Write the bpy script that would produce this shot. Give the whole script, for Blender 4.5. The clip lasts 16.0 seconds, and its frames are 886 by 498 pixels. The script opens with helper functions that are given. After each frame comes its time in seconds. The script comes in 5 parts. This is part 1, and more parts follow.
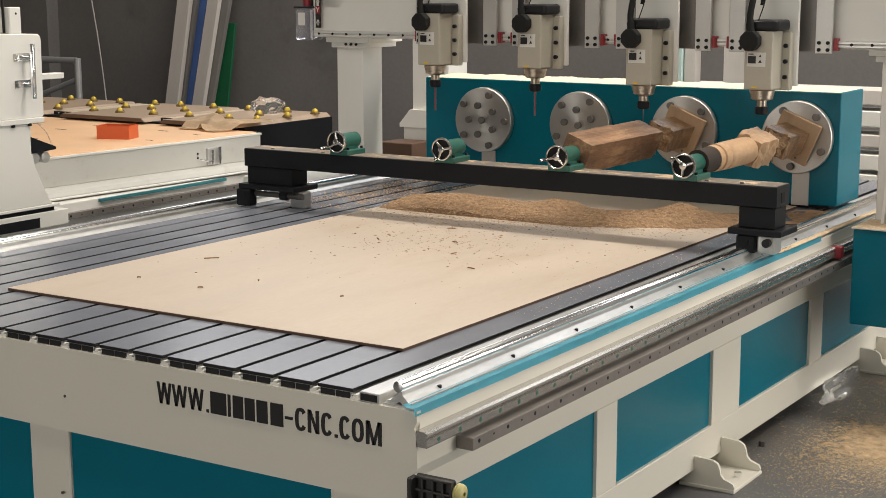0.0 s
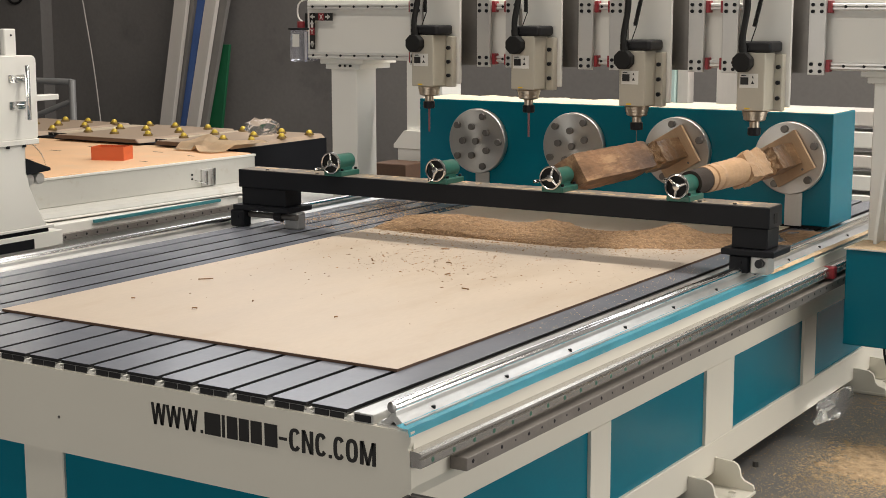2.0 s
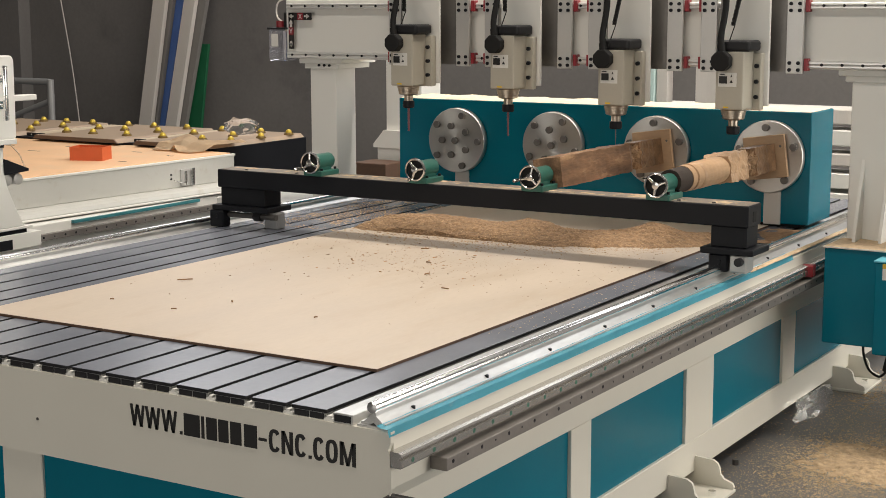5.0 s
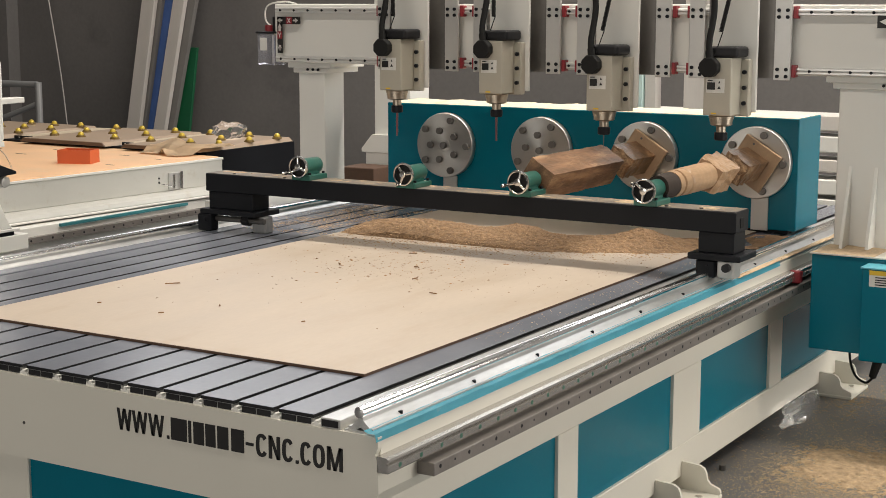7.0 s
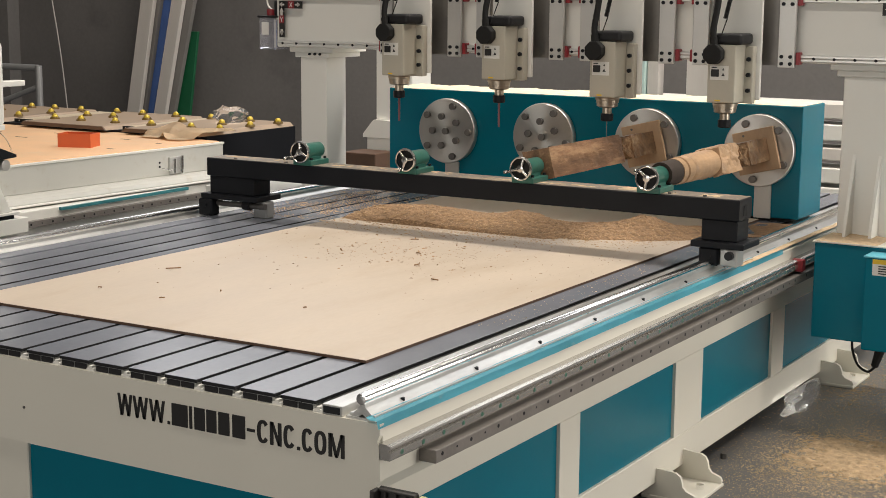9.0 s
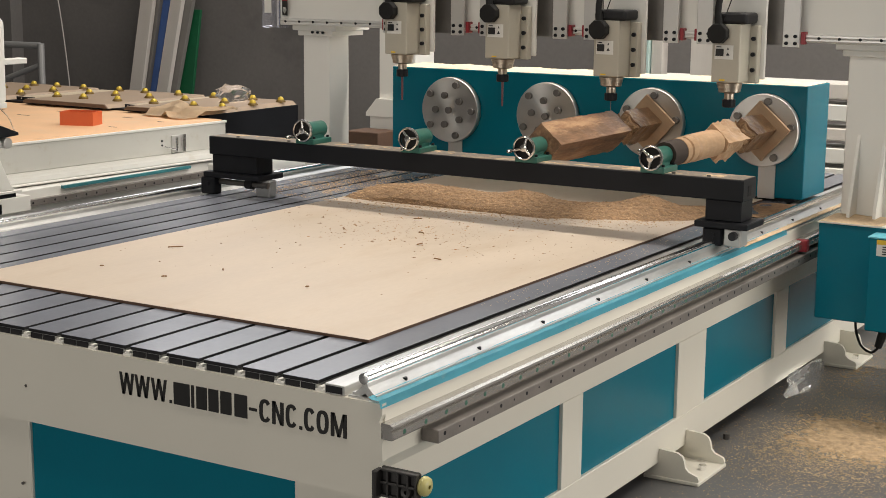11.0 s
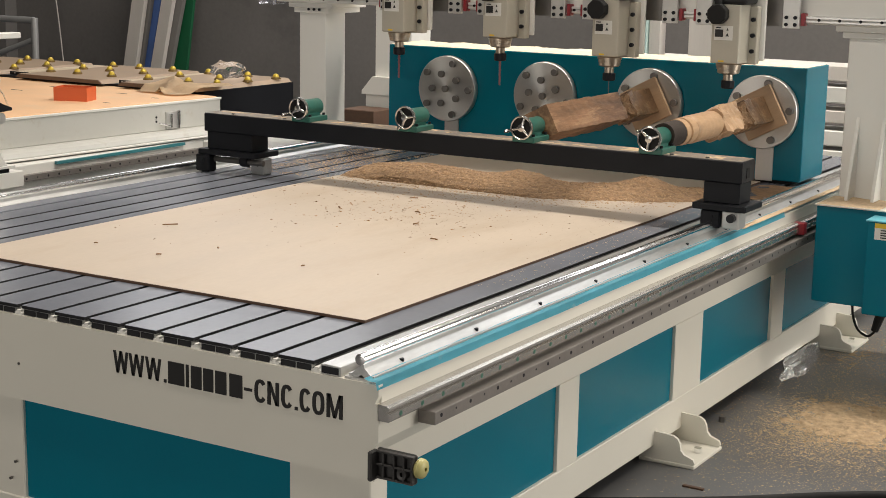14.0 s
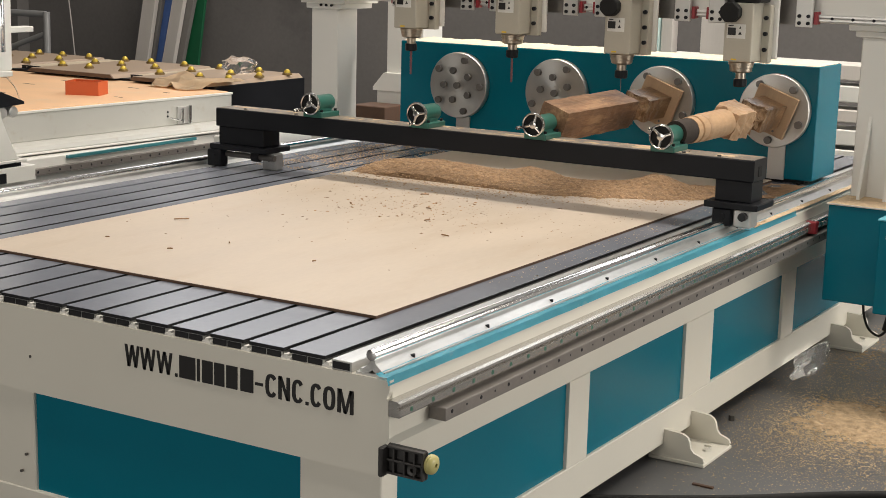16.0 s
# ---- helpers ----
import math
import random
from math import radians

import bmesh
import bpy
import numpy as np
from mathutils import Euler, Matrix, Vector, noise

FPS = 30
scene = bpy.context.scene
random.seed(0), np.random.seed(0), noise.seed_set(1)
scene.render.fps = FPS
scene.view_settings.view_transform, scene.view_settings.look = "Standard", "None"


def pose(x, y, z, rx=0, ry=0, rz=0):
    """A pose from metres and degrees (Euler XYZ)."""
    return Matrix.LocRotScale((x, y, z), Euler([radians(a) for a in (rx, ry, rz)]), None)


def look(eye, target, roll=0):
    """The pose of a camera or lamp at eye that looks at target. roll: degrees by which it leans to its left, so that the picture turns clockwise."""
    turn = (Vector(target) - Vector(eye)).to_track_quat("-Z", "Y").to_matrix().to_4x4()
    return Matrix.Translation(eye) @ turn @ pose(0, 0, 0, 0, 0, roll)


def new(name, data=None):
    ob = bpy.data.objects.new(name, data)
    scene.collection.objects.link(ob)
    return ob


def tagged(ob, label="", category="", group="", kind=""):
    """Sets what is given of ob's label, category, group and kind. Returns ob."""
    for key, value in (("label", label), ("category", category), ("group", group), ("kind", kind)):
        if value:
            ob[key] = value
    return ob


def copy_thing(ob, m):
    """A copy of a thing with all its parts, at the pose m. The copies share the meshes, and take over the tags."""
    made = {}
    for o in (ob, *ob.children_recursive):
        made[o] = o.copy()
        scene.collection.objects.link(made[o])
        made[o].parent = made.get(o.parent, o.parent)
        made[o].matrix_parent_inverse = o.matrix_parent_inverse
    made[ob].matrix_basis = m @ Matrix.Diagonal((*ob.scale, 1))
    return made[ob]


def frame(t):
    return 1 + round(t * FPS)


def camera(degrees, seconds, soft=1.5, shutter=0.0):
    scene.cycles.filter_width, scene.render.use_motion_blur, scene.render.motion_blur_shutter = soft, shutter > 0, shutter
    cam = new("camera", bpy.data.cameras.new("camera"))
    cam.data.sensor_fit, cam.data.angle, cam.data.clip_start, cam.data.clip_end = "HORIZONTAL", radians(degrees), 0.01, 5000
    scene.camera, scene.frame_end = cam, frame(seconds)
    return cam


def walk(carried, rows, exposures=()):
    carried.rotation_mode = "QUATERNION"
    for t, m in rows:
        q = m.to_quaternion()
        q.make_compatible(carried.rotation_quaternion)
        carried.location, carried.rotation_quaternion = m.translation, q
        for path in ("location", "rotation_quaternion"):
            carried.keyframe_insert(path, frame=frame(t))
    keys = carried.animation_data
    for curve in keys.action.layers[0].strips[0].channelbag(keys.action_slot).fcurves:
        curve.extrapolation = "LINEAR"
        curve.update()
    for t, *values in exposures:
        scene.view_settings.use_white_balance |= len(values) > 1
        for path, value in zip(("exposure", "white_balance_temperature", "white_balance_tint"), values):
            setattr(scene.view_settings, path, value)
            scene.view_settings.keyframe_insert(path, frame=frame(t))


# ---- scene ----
cam = camera(32.55, 16.0, soft=0.75)
# seconds, eye, yaw, pitch, roll
PATH = [
    (0, 2.1258, -2.7539, 1.6546, 32.650, -10.078, -0.128),
    (0.5, 2.1254, -2.7532, 1.6547, 32.575, -10.000, -0.188),
    (1, 2.1290, -2.7562, 1.6550, 32.534, -9.737, -0.175),
    (1.5, 2.1320, -2.7618, 1.6567, 32.428, -9.464, -0.119),
    (2, 2.1326, -2.7627, 1.6561, 32.428, -9.292, -0.134),
    (2.5, 2.1311, -2.7621, 1.6567, 32.339, -9.249, -0.163),
    (3, 2.1345, -2.7603, 1.6582, 32.221, -9.319, -0.243),
    (3.5, 2.1345, -2.7582, 1.6583, 32.071, -9.359, -0.302),
    (6, 2.1307, -2.7600, 1.6577, 31.404, -9.278, 0.033),
    (6.5, 2.1295, -2.7619, 1.6581, 31.280, -9.208, 0.127),
    (7, 2.1344, -2.7601, 1.6603, 31.223, -9.174, 0.073),
    (7.5, 2.1338, -2.7576, 1.6618, 31.160, -9.182, 0.154),
    (8, 2.1315, -2.7572, 1.6602, 31.140, -9.224, 0.176),
    (8.5, 2.1238, -2.7530, 1.6570, 31.155, -9.390, 0.299),
    (9, 2.1158, -2.7471, 1.6579, 31.195, -9.706, 0.414),
    (11.5, 2.1023, -2.7321, 1.6545, 31.279, -10.663, 0.626),
    (12, 2.0969, -2.7284, 1.6560, 31.227, -10.864, 0.720),
    (12.5, 2.0995, -2.7276, 1.6565, 31.005, -10.952, 0.758),
    (13, 2.0961, -2.7269, 1.6549, 30.862, -11.013, 0.856),
    (13.5, 2.0879, -2.7230, 1.6524, 30.899, -11.097, 0.971),
    (14, 2.0805, -2.7148, 1.6533, 30.995, -11.284, 1.096),
    (14.5, 2.0734, -2.7136, 1.6545, 31.010, -11.482, 1.200),
    (15, 2.0692, -2.7136, 1.6528, 31.064, -11.555, 1.330),
    (15.5, 2.0718, -2.7152, 1.6507, 31.284, -11.537, 1.350),
    (16, 2.0749, -2.7180, 1.6512, 31.341, -11.407, 1.442),
]


def eye_pose(x, y, z, yaw, pitch, roll):
    a, b = radians(yaw), radians(pitch)
    way = Vector((-math.sin(a) * math.cos(b), math.cos(a) * math.cos(b), math.sin(b)))
    return look((x, y, z), Vector((x, y, z)) + way, roll)


walk(cam, [(t, eye_pose(*row)) for t, *row in PATH])

# ---- light ----
world = bpy.data.worlds.new("world")
scene.world = world
world.use_nodes = True
world.node_tree.nodes["Background"].inputs[0].default_value = (0.75, 0.85, 1.0, 1)
world.node_tree.nodes["Background"].inputs[1].default_value = 0.05
scene.view_settings.exposure = 0.0


def area(name, eye, target, sx, sy, watts, colour):
    lamp = bpy.data.lights.new(name, "AREA")
    lamp.shape, lamp.size, lamp.size_y, lamp.energy, lamp.color = "RECTANGLE", sx, sy, watts, colour
    ob = new(name, lamp)
    ob.matrix_world = look(eye, target)
    return ob


area("daylight_gate", (8.8, 4.4, 2.4), (0.0, 3.6, 1.0), 5.6, 4.2, 480, (1.0, 0.95, 0.87))
area("skylight_rear", (0.4, 4.0, 6.95), (0.4, 4.0, 0), 7.5, 0.5, 560, (1.0, 0.92, 0.81))
area("skylight_front", (0.4, -0.8, 6.95), (0.4, -0.8, 0), 7.5, 0.5, 210, (1.0, 0.92, 0.81))
# added fill behind the camera to brighten faces towards -y, no known source
area("gate_south", (0.0, -8.15, 1.75), (-0.4, 2.6, 1.2), 8.0, 2.6, 203, (1.0, 0.95, 0.87))
area("clerestory_north", (-2.0, 8.15, 4.6), (-1.6, 1.0, 1.5), 12.0, 2.2, 230, (0.96, 0.95, 0.96))

# ---- materials ----


def mat(name, colour, rough=0.5, metal=0.0, vary=0.08, scale=6.0, fine=120.0, bump=0.02, dirt=None, coat=0.0, spread=0.0, stretch=(1, 1, 1), spec=0.5):
    """Painted, metal or mineral surface: colour varied at two scales, fine relief, a second colour in patches (dirt) and a spread between pieces."""
    m = bpy.data.materials.new(name)
    m.use_nodes = True
    n, l = m.node_tree.nodes, m.node_tree.links
    b = n["Principled BSDF"]
    b.inputs["Roughness"].default_value, b.inputs["Metallic"].default_value = rough, metal
    b.inputs["Coat Weight"].default_value, b.inputs["Coat Roughness"].default_value = coat, 0.12
    b.inputs["Specular IOR Level"].default_value = spec
    co = n.new("ShaderNodeTexCoord")
    mp = n.new("ShaderNodeMapping")
    mp.inputs["Scale"].default_value = stretch
    l.new(co.outputs["Object"], mp.inputs["Vector"])
    big, small = n.new("ShaderNodeTexNoise"), n.new("ShaderNodeTexNoise")
    for tex, s, d in ((big, scale, 4), (small, fine, 3)):
        tex.inputs["Scale"].default_value, tex.inputs["Detail"].default_value = s, d
        l.new(mp.outputs[0], tex.inputs["Vector"])
    add = n.new("ShaderNodeMath")
    add.operation = "MULTIPLY_ADD"
    add.inputs[1].default_value = 0.35
    l.new(small.outputs["Fac"], add.inputs[0])
    l.new(big.outputs["Fac"], add.inputs[2])
    ramp = n.new("ShaderNodeMapRange")
    ramp.inputs["From Min"].default_value, ramp.inputs["From Max"].default_value = 0.35, 1.0
    ramp.inputs["To Min"].default_value, ramp.inputs["To Max"].default_value = 1 - vary, 1 + vary
    l.new(add.outputs[0], ramp.inputs["Value"])
    hsv = n.new("ShaderNodeHueSaturation")
    hsv.inputs["Color"].default_value = (*colour, 1)
    value = ramp.outputs[0]
    if spread:
        info, sp, mul = n.new("ShaderNodeObjectInfo"), n.new("ShaderNodeMapRange"), n.new("ShaderNodeMath")
        sp.inputs["To Min"].default_value, sp.inputs["To Max"].default_value = 1 - spread, 1 + spread
        mul.operation = "MULTIPLY"
        l.new(info.outputs["Random"], sp.inputs["Value"])
        l.new(sp.outputs[0], mul.inputs[0])
        l.new(value, mul.inputs[1])
        value = mul.outputs[0]
    l.new(value, hsv.inputs["Value"])
    out = hsv.outputs[0]
    if dirt:
        tex, edge, mix = n.new("ShaderNodeTexNoise"), n.new("ShaderNodeMapRange"), n.new("ShaderNodeMix")
        mix.data_type = "RGBA"
        tex.inputs["Scale"].default_value, tex.inputs["Detail"].default_value, tex.inputs["Roughness"].default_value = dirt[1], 8, 0.7
        edge.inputs["From Min"].default_value, edge.inputs["From Max"].default_value = dirt[2], dirt[2] + dirt[3]
        edge.inputs["To Max"].default_value = dirt[4]
        l.new(mp.outputs[0], tex.inputs["Vector"])
        l.new(tex.outputs["Fac"], edge.inputs["Value"])
        l.new(edge.outputs[0], mix.inputs[0])
        l.new(out, mix.inputs[6])
        mix.inputs[7].default_value = (*dirt[0], 1)
        out = mix.outputs[2]
    l.new(out, b.inputs["Base Color"])
    rr = n.new("ShaderNodeMapRange")
    rr.inputs["To Min"].default_value, rr.inputs["To Max"].default_value = rough * 0.8, min(1, rough * 1.2)
    l.new(big.outputs["Fac"], rr.inputs["Value"])
    l.new(rr.outputs[0], b.inputs["Roughness"])
    if bump:
        bp = n.new("ShaderNodeBump")
        bp.inputs["Strength"].default_value, bp.inputs["Distance"].default_value = 0.5, bump * 0.05
        l.new(add.outputs[0], bp.inputs["Height"])
        l.new(bp.outputs[0], b.inputs["Normal"])
    return m


def glass(name, colour, rough=0.05, clear=1.0):
    m = bpy.data.materials.new(name)
    m.use_nodes = True
    b = m.node_tree.nodes["Principled BSDF"]
    b.inputs["Base Color"].default_value = (*colour, 1)
    b.inputs["Transmission Weight"].default_value, b.inputs["Roughness"].default_value, b.inputs["IOR"].default_value = clear, rough, 1.14
    return m


# cream paint greyed down: the second router's shade is in its colour, plus dirt patches
CREAMSHADE = mat("aged_grey_cream_paint", (0.54, 0.535, 0.5), 0.42, vary=0.06, scale=3, fine=300, bump=0.01, dirt=((0.36, 0.29, 0.2), 8, 0.58, 0.15, 0.4))
FILMD = mat("dusty_teal_film", (0.05, 0.22, 0.25), 0.3, vary=0.3, scale=12, bump=0.03)
CREAM = mat("cream_paint", (0.72, 0.69, 0.61), 0.42, vary=0.03, scale=3, fine=300, bump=0.01, dirt=((0.5, 0.42, 0.3), 9, 0.66, 0.12, 0.25))
WHITE = mat("white_paint", (0.76, 0.75, 0.71), 0.42, vary=0.03, scale=3, fine=300, bump=0.01, dirt=((0.45, 0.4, 0.32), 7, 0.64, 0.15, 0.3))
TEAL = mat("teal_paint", (0.0, 0.155, 0.228), 0.22, vary=0.06, scale=2.5, fine=200, bump=0.006, coat=0.0, spec=0.26)
BLACK = mat("black_paint", (0.012, 0.013, 0.016), 0.42, vary=0.15, scale=5, fine=200, bump=0.01, dirt=((0.2, 0.15, 0.1), 30, 0.7, 0.08, 0.15), spec=0.15)
BLACKP = mat("black_plastic", (0.015, 0.015, 0.017), 0.5, vary=0.1, bump=0.01, spec=0.3)
CAST = mat("dark_cast_metal", (0.045, 0.043, 0.042), 0.5, 0.2, vary=0.2, scale=20, bump=0.03)
RUBBER = mat("black_rubber", (0.01, 0.01, 0.01), 0.7, bump=0.01, spec=0.3)
ALU = mat("slab_plastic", (0.19, 0.203, 0.24), 0.22, vary=0.1, scale=4, fine=60, bump=0.006, dirt=((0.45, 0.4, 0.34), 14, 0.6, 0.2, 0.35), spread=0.1, spec=0.5)
# the strong colour variation paints in mottled reflections; the patches are dirt
ALUB = mat("bright_aluminium", (0.6, 0.6, 0.59), 0.34, 0.75, vary=0.28, scale=13, stretch=(1, 0.2, 1), bump=0.0, dirt=((0.5, 0.46, 0.4), 20, 0.6, 0.15, 0.4))
STEEL = mat("ground_steel", (0.93, 0.93, 0.93), 0.17, 1.0, vary=0.04, stretch=(1, 0.05, 1), bump=0.0)
TURNED = mat("lathe_turned_steel", (0.52, 0.51, 0.49), 0.36, 0.8, vary=0.1, scale=5, fine=150, bump=0.004, dirt=((0.3, 0.25, 0.19), 12, 0.62, 0.2, 0.2))
tan = TURNED.node_tree.nodes.new("ShaderNodeTangent")
tan.direction_type, tan.axis = "RADIAL", "Y"
TURNED.node_tree.nodes["Principled BSDF"].inputs["Anisotropic"].default_value = 0.75
TURNED.node_tree.links.new(tan.outputs[0], TURNED.node_tree.nodes["Principled BSDF"].inputs["Tangent"])
DARKS = mat("oiled_steel", (0.17, 0.16, 0.15), 0.4, 0.75, vary=0.15, scale=10, bump=0.01)
FILM = mat("blue_film", (0.16, 0.55, 0.68), 0.22, vary=0.15, scale=14, fine=60, bump=0.05, dirt=((0.55, 0.62, 0.62), 16, 0.6, 0.12, 0.7), stretch=(1, 0.35, 1))
BOARD = mat("birch_board", (0.53, 0.445, 0.36), 0.5, vary=0.1, scale=3.2, fine=90, bump=0.012, stretch=(1, 0.3, 1), dirt=((0.45, 0.34, 0.24), 4.5, 0.52, 0.22, 0.5))
EDGE = mat("board_edge", (0.1, 0.055, 0.035), 0.8, vary=0.2, scale=40)
WOOD = mat("walnut_blank", (0.2, 0.11, 0.06), 0.55, vary=0.75, scale=11, fine=90, bump=0.15, stretch=(1.6, 0.3, 1.6), dirt=((0.46, 0.29, 0.16), 12, 0.53, 0.12, 0.75))
WOODB = mat("planed_pine", (0.5, 0.34, 0.21), 0.5, vary=0.2, scale=9, fine=80, bump=0.03, stretch=(1.5, 1.5, 0.3), dirt=((0.3, 0.19, 0.11), 9, 0.56, 0.2, 0.5))
BRONZE = mat("brushed_spindle_nose", (0.42, 0.36, 0.29), 0.32, 0.85, vary=0.12, scale=8, stretch=(1, 1, 4), bump=0.004)
NECK = mat("weathered_neck_wood", (0.28, 0.16, 0.085), 0.38, vary=0.6, scale=16, fine=90, bump=0.1, stretch=(1.5, 0.8, 1.5), dirt=((0.52, 0.36, 0.21), 13, 0.54, 0.1, 0.8))
WOODL = mat("turned_pine", (0.46, 0.295, 0.17), 0.5, vary=0.35, scale=9, fine=80, bump=0.04, stretch=(1.5, 0.3, 1.5), dirt=((0.3, 0.17, 0.08), 7, 0.6, 0.2, 0.5))
SAW = mat("sawdust", (0.3, 0.185, 0.1), 0.95, vary=0.5, scale=55, fine=240, bump=1.2)
SAWL = mat("pale_dust", (0.56, 0.42, 0.27), 0.95, vary=0.25, scale=50, fine=260, bump=0.4)
GREEN = mat("green_enamel", (0.028, 0.125, 0.098), 0.35, vary=0.08, scale=20, bump=0.02, coat=0.2, dirt=((0.4, 0.3, 0.2), 40, 0.66, 0.1, 0.3))
CHROME = mat("chrome", (0.66, 0.65, 0.63), 0.2, 1.0, vary=0.04, bump=0.002)
SPIN = mat("spindle_paint", (0.46, 0.43, 0.36), 0.45, vary=0.05, bump=0.01)
PALER = mat("bright_rail", (0.72, 0.71, 0.69), 0.3, 0.4, vary=0.05, bump=0.0)
GREYP = mat("grey_plate", (0.56, 0.55, 0.53), 0.36, 0.45, vary=0.05, bump=0.006)
RED = mat("red_plastic", (0.26, 0.02, 0.028), 0.4, bump=0.005)
BITR = mat("coated_carbide", (0.19, 0.08, 0.085), 0.35, 0.4, bump=0.005)
FLOOR = mat("dark_floor", (0.105, 0.105, 0.108), 0.42, vary=0.15, scale=1.2, fine=60, bump=0.02, dirt=((0.4, 0.29, 0.17), 2.6, 0.55, 0.22, 0.12))
WALL = mat("grey_render", (0.168, 0.159, 0.154), 0.85, vary=0.22, scale=0.8, fine=30, bump=0.05, dirt=((0.05, 0.048, 0.05), 1.3, 0.55, 0.25, 0.5))
CEIL = mat("ceiling_sheet", (0.34, 0.34, 0.34), 0.7, bump=0.01)
ORANGE = mat("orange_plastic", (0.6, 0.11, 0.03), 0.4, vary=0.06, bump=0.01)
MDF = mat("warm_board", (0.82, 0.52, 0.3), 0.5, vary=0.12, scale=3, fine=60, bump=0.01, dirt=((0.72, 0.55, 0.4), 4, 0.55, 0.2, 0.6))
TAN = mat("tan_plate", (0.36, 0.265, 0.185), 0.55, vary=0.12, bump=0.01)
BRASS = mat("yellow_roller", (0.62, 0.45, 0.06), 0.35, 0.3, bump=0.004)
CLOTH = mat("cream_cloth", (0.72, 0.56, 0.38), 0.9, vary=0.1, scale=12, fine=400, bump=0.2)
BLUEP = mat("blue_film_panel", (0.1, 0.19, 0.5), 0.4, vary=0.15, bump=0.02)
GREENP = mat("green_board", (0.01, 0.12, 0.05), 0.5, vary=0.15, bump=0.02)
CHAN = mat("grey_channel", (0.64, 0.6, 0.56), 0.5, vary=0.08, stretch=(1, 1, 0.2), bump=0.01)
CHANS = mat("grey_channel_web", (0.2, 0.19, 0.18), 0.6, vary=0.1, bump=0.01)
INK = mat("black_ink", (0.012, 0.011, 0.011), 0.5, bump=0.0)
LABEL = mat("white_label", (0.75, 0.74, 0.7), 0.45, bump=0.0)
YEL = mat("yellow_label", (0.75, 0.5, 0.03), 0.45, bump=0.0)
AMBER = mat("yellow_bumper", (0.46, 0.42, 0.17), 0.35, bump=0.005)
PIPE = mat("grey_pipe", (0.35, 0.35, 0.35), 0.4, 0.3, bump=0.01)
CLEAR = glass("clear_film", (0.97, 0.97, 0.97), 0.12, 0.96)
JAR = glass("clear_jar", (0.86, 0.88, 0.97), 0.08, 0.9)

# ---- building helpers ----
OFF = {}


def thing(name, label, category, at=(0, 0, 0), group=""):
    ob = new(name)
    ob.empty_display_size = 0.1
    ob.location = at
    OFF[ob.name] = Vector(at)
    return tagged(ob, label, category, group)


def root(ob):
    while ob.parent:
        ob = ob.parent
    return ob


def part(name, bm, material, parent, label="", smooth=False, kind=""):
    """One mesh object under a thing or a part; the bmesh is in world places, or in the thing's own where it stands at the origin."""
    off = OFF.get(root(parent).name, Vector()) if parent else Vector()
    me = bpy.data.meshes.new(name)
    if off.length:
        bmesh.ops.translate(bm, verts=bm.verts, vec=-off)
    for f in bm.faces:
        f.smooth = smooth
    bm.to_mesh(me)
    bm.free()
    for m in material if isinstance(material, (list, tuple)) else (material,):
        me.materials.append(m)
    if smooth:
        me.set_sharp_from_angle(angle=radians(38))
    ob = new(name, me)
    ob.parent = parent
    return tagged(ob, label, kind=kind)


def single(name, bm, material, label, category, group="", kind="", smooth=False):
    """A thing that is one mesh, with its origin at its base."""
    vs = [v.co for v in bm.verts]
    base = Vector(((min(v.x for v in vs) + max(v.x for v in vs)) / 2, (min(v.y for v in vs) + max(v.y for v in vs)) / 2, min(v.z for v in vs)))
    bmesh.ops.translate(bm, verts=bm.verts, vec=-base)
    ob = part(name, bm, material, None, smooth=smooth)
    ob.location = base
    return tagged(ob, label, category, group, kind)


def box(x0, x1, y0, y1, z0, z1, bevel=0.0, bm=None, seg=1):
    b = bmesh.new()
    bmesh.ops.create_cube(b, size=1, matrix=Matrix.Translation(((x0 + x1) / 2, (y0 + y1) / 2, (z0 + z1) / 2)) @ Matrix.Diagonal((x1 - x0, y1 - y0, z1 - z0, 1)))
    if bevel:
        bmesh.ops.bevel(b, geom=b.edges[:], offset=bevel, segments=seg, affect="EDGES", profile=0.5)
    return join(bm, b)


def join(bm, b):
    if bm is None:
        return b
    me = bpy.data.meshes.new("tmp")
    b.to_mesh(me)
    b.free()
    bm.from_mesh(me)
    bpy.data.meshes.remove(me)
    return bm


def cyl(p, q, r, r2=None, seg=24, bm=None, bevel=0.0, cap=True):
    """A rod or cone from p to q."""
    p, q = Vector(p), Vector(q)
    d = q - p
    b = bmesh.new()
    m = Matrix.Translation((p + q) / 2) @ d.to_track_quat("Z", "Y").to_matrix().to_4x4()
    bmesh.ops.create_cone(b, cap_ends=cap, segments=seg, radius1=r, radius2=r if r2 is None else r2, depth=d.length, matrix=m)
    if bevel:
        bmesh.ops.bevel(b, geom=[e for e in b.edges if len(e.link_faces) == 2 and any(len(f.verts) > 4 for f in e.link_faces)], offset=bevel, segments=2, affect="EDGES", profile=0.5)
    return join(bm, b)


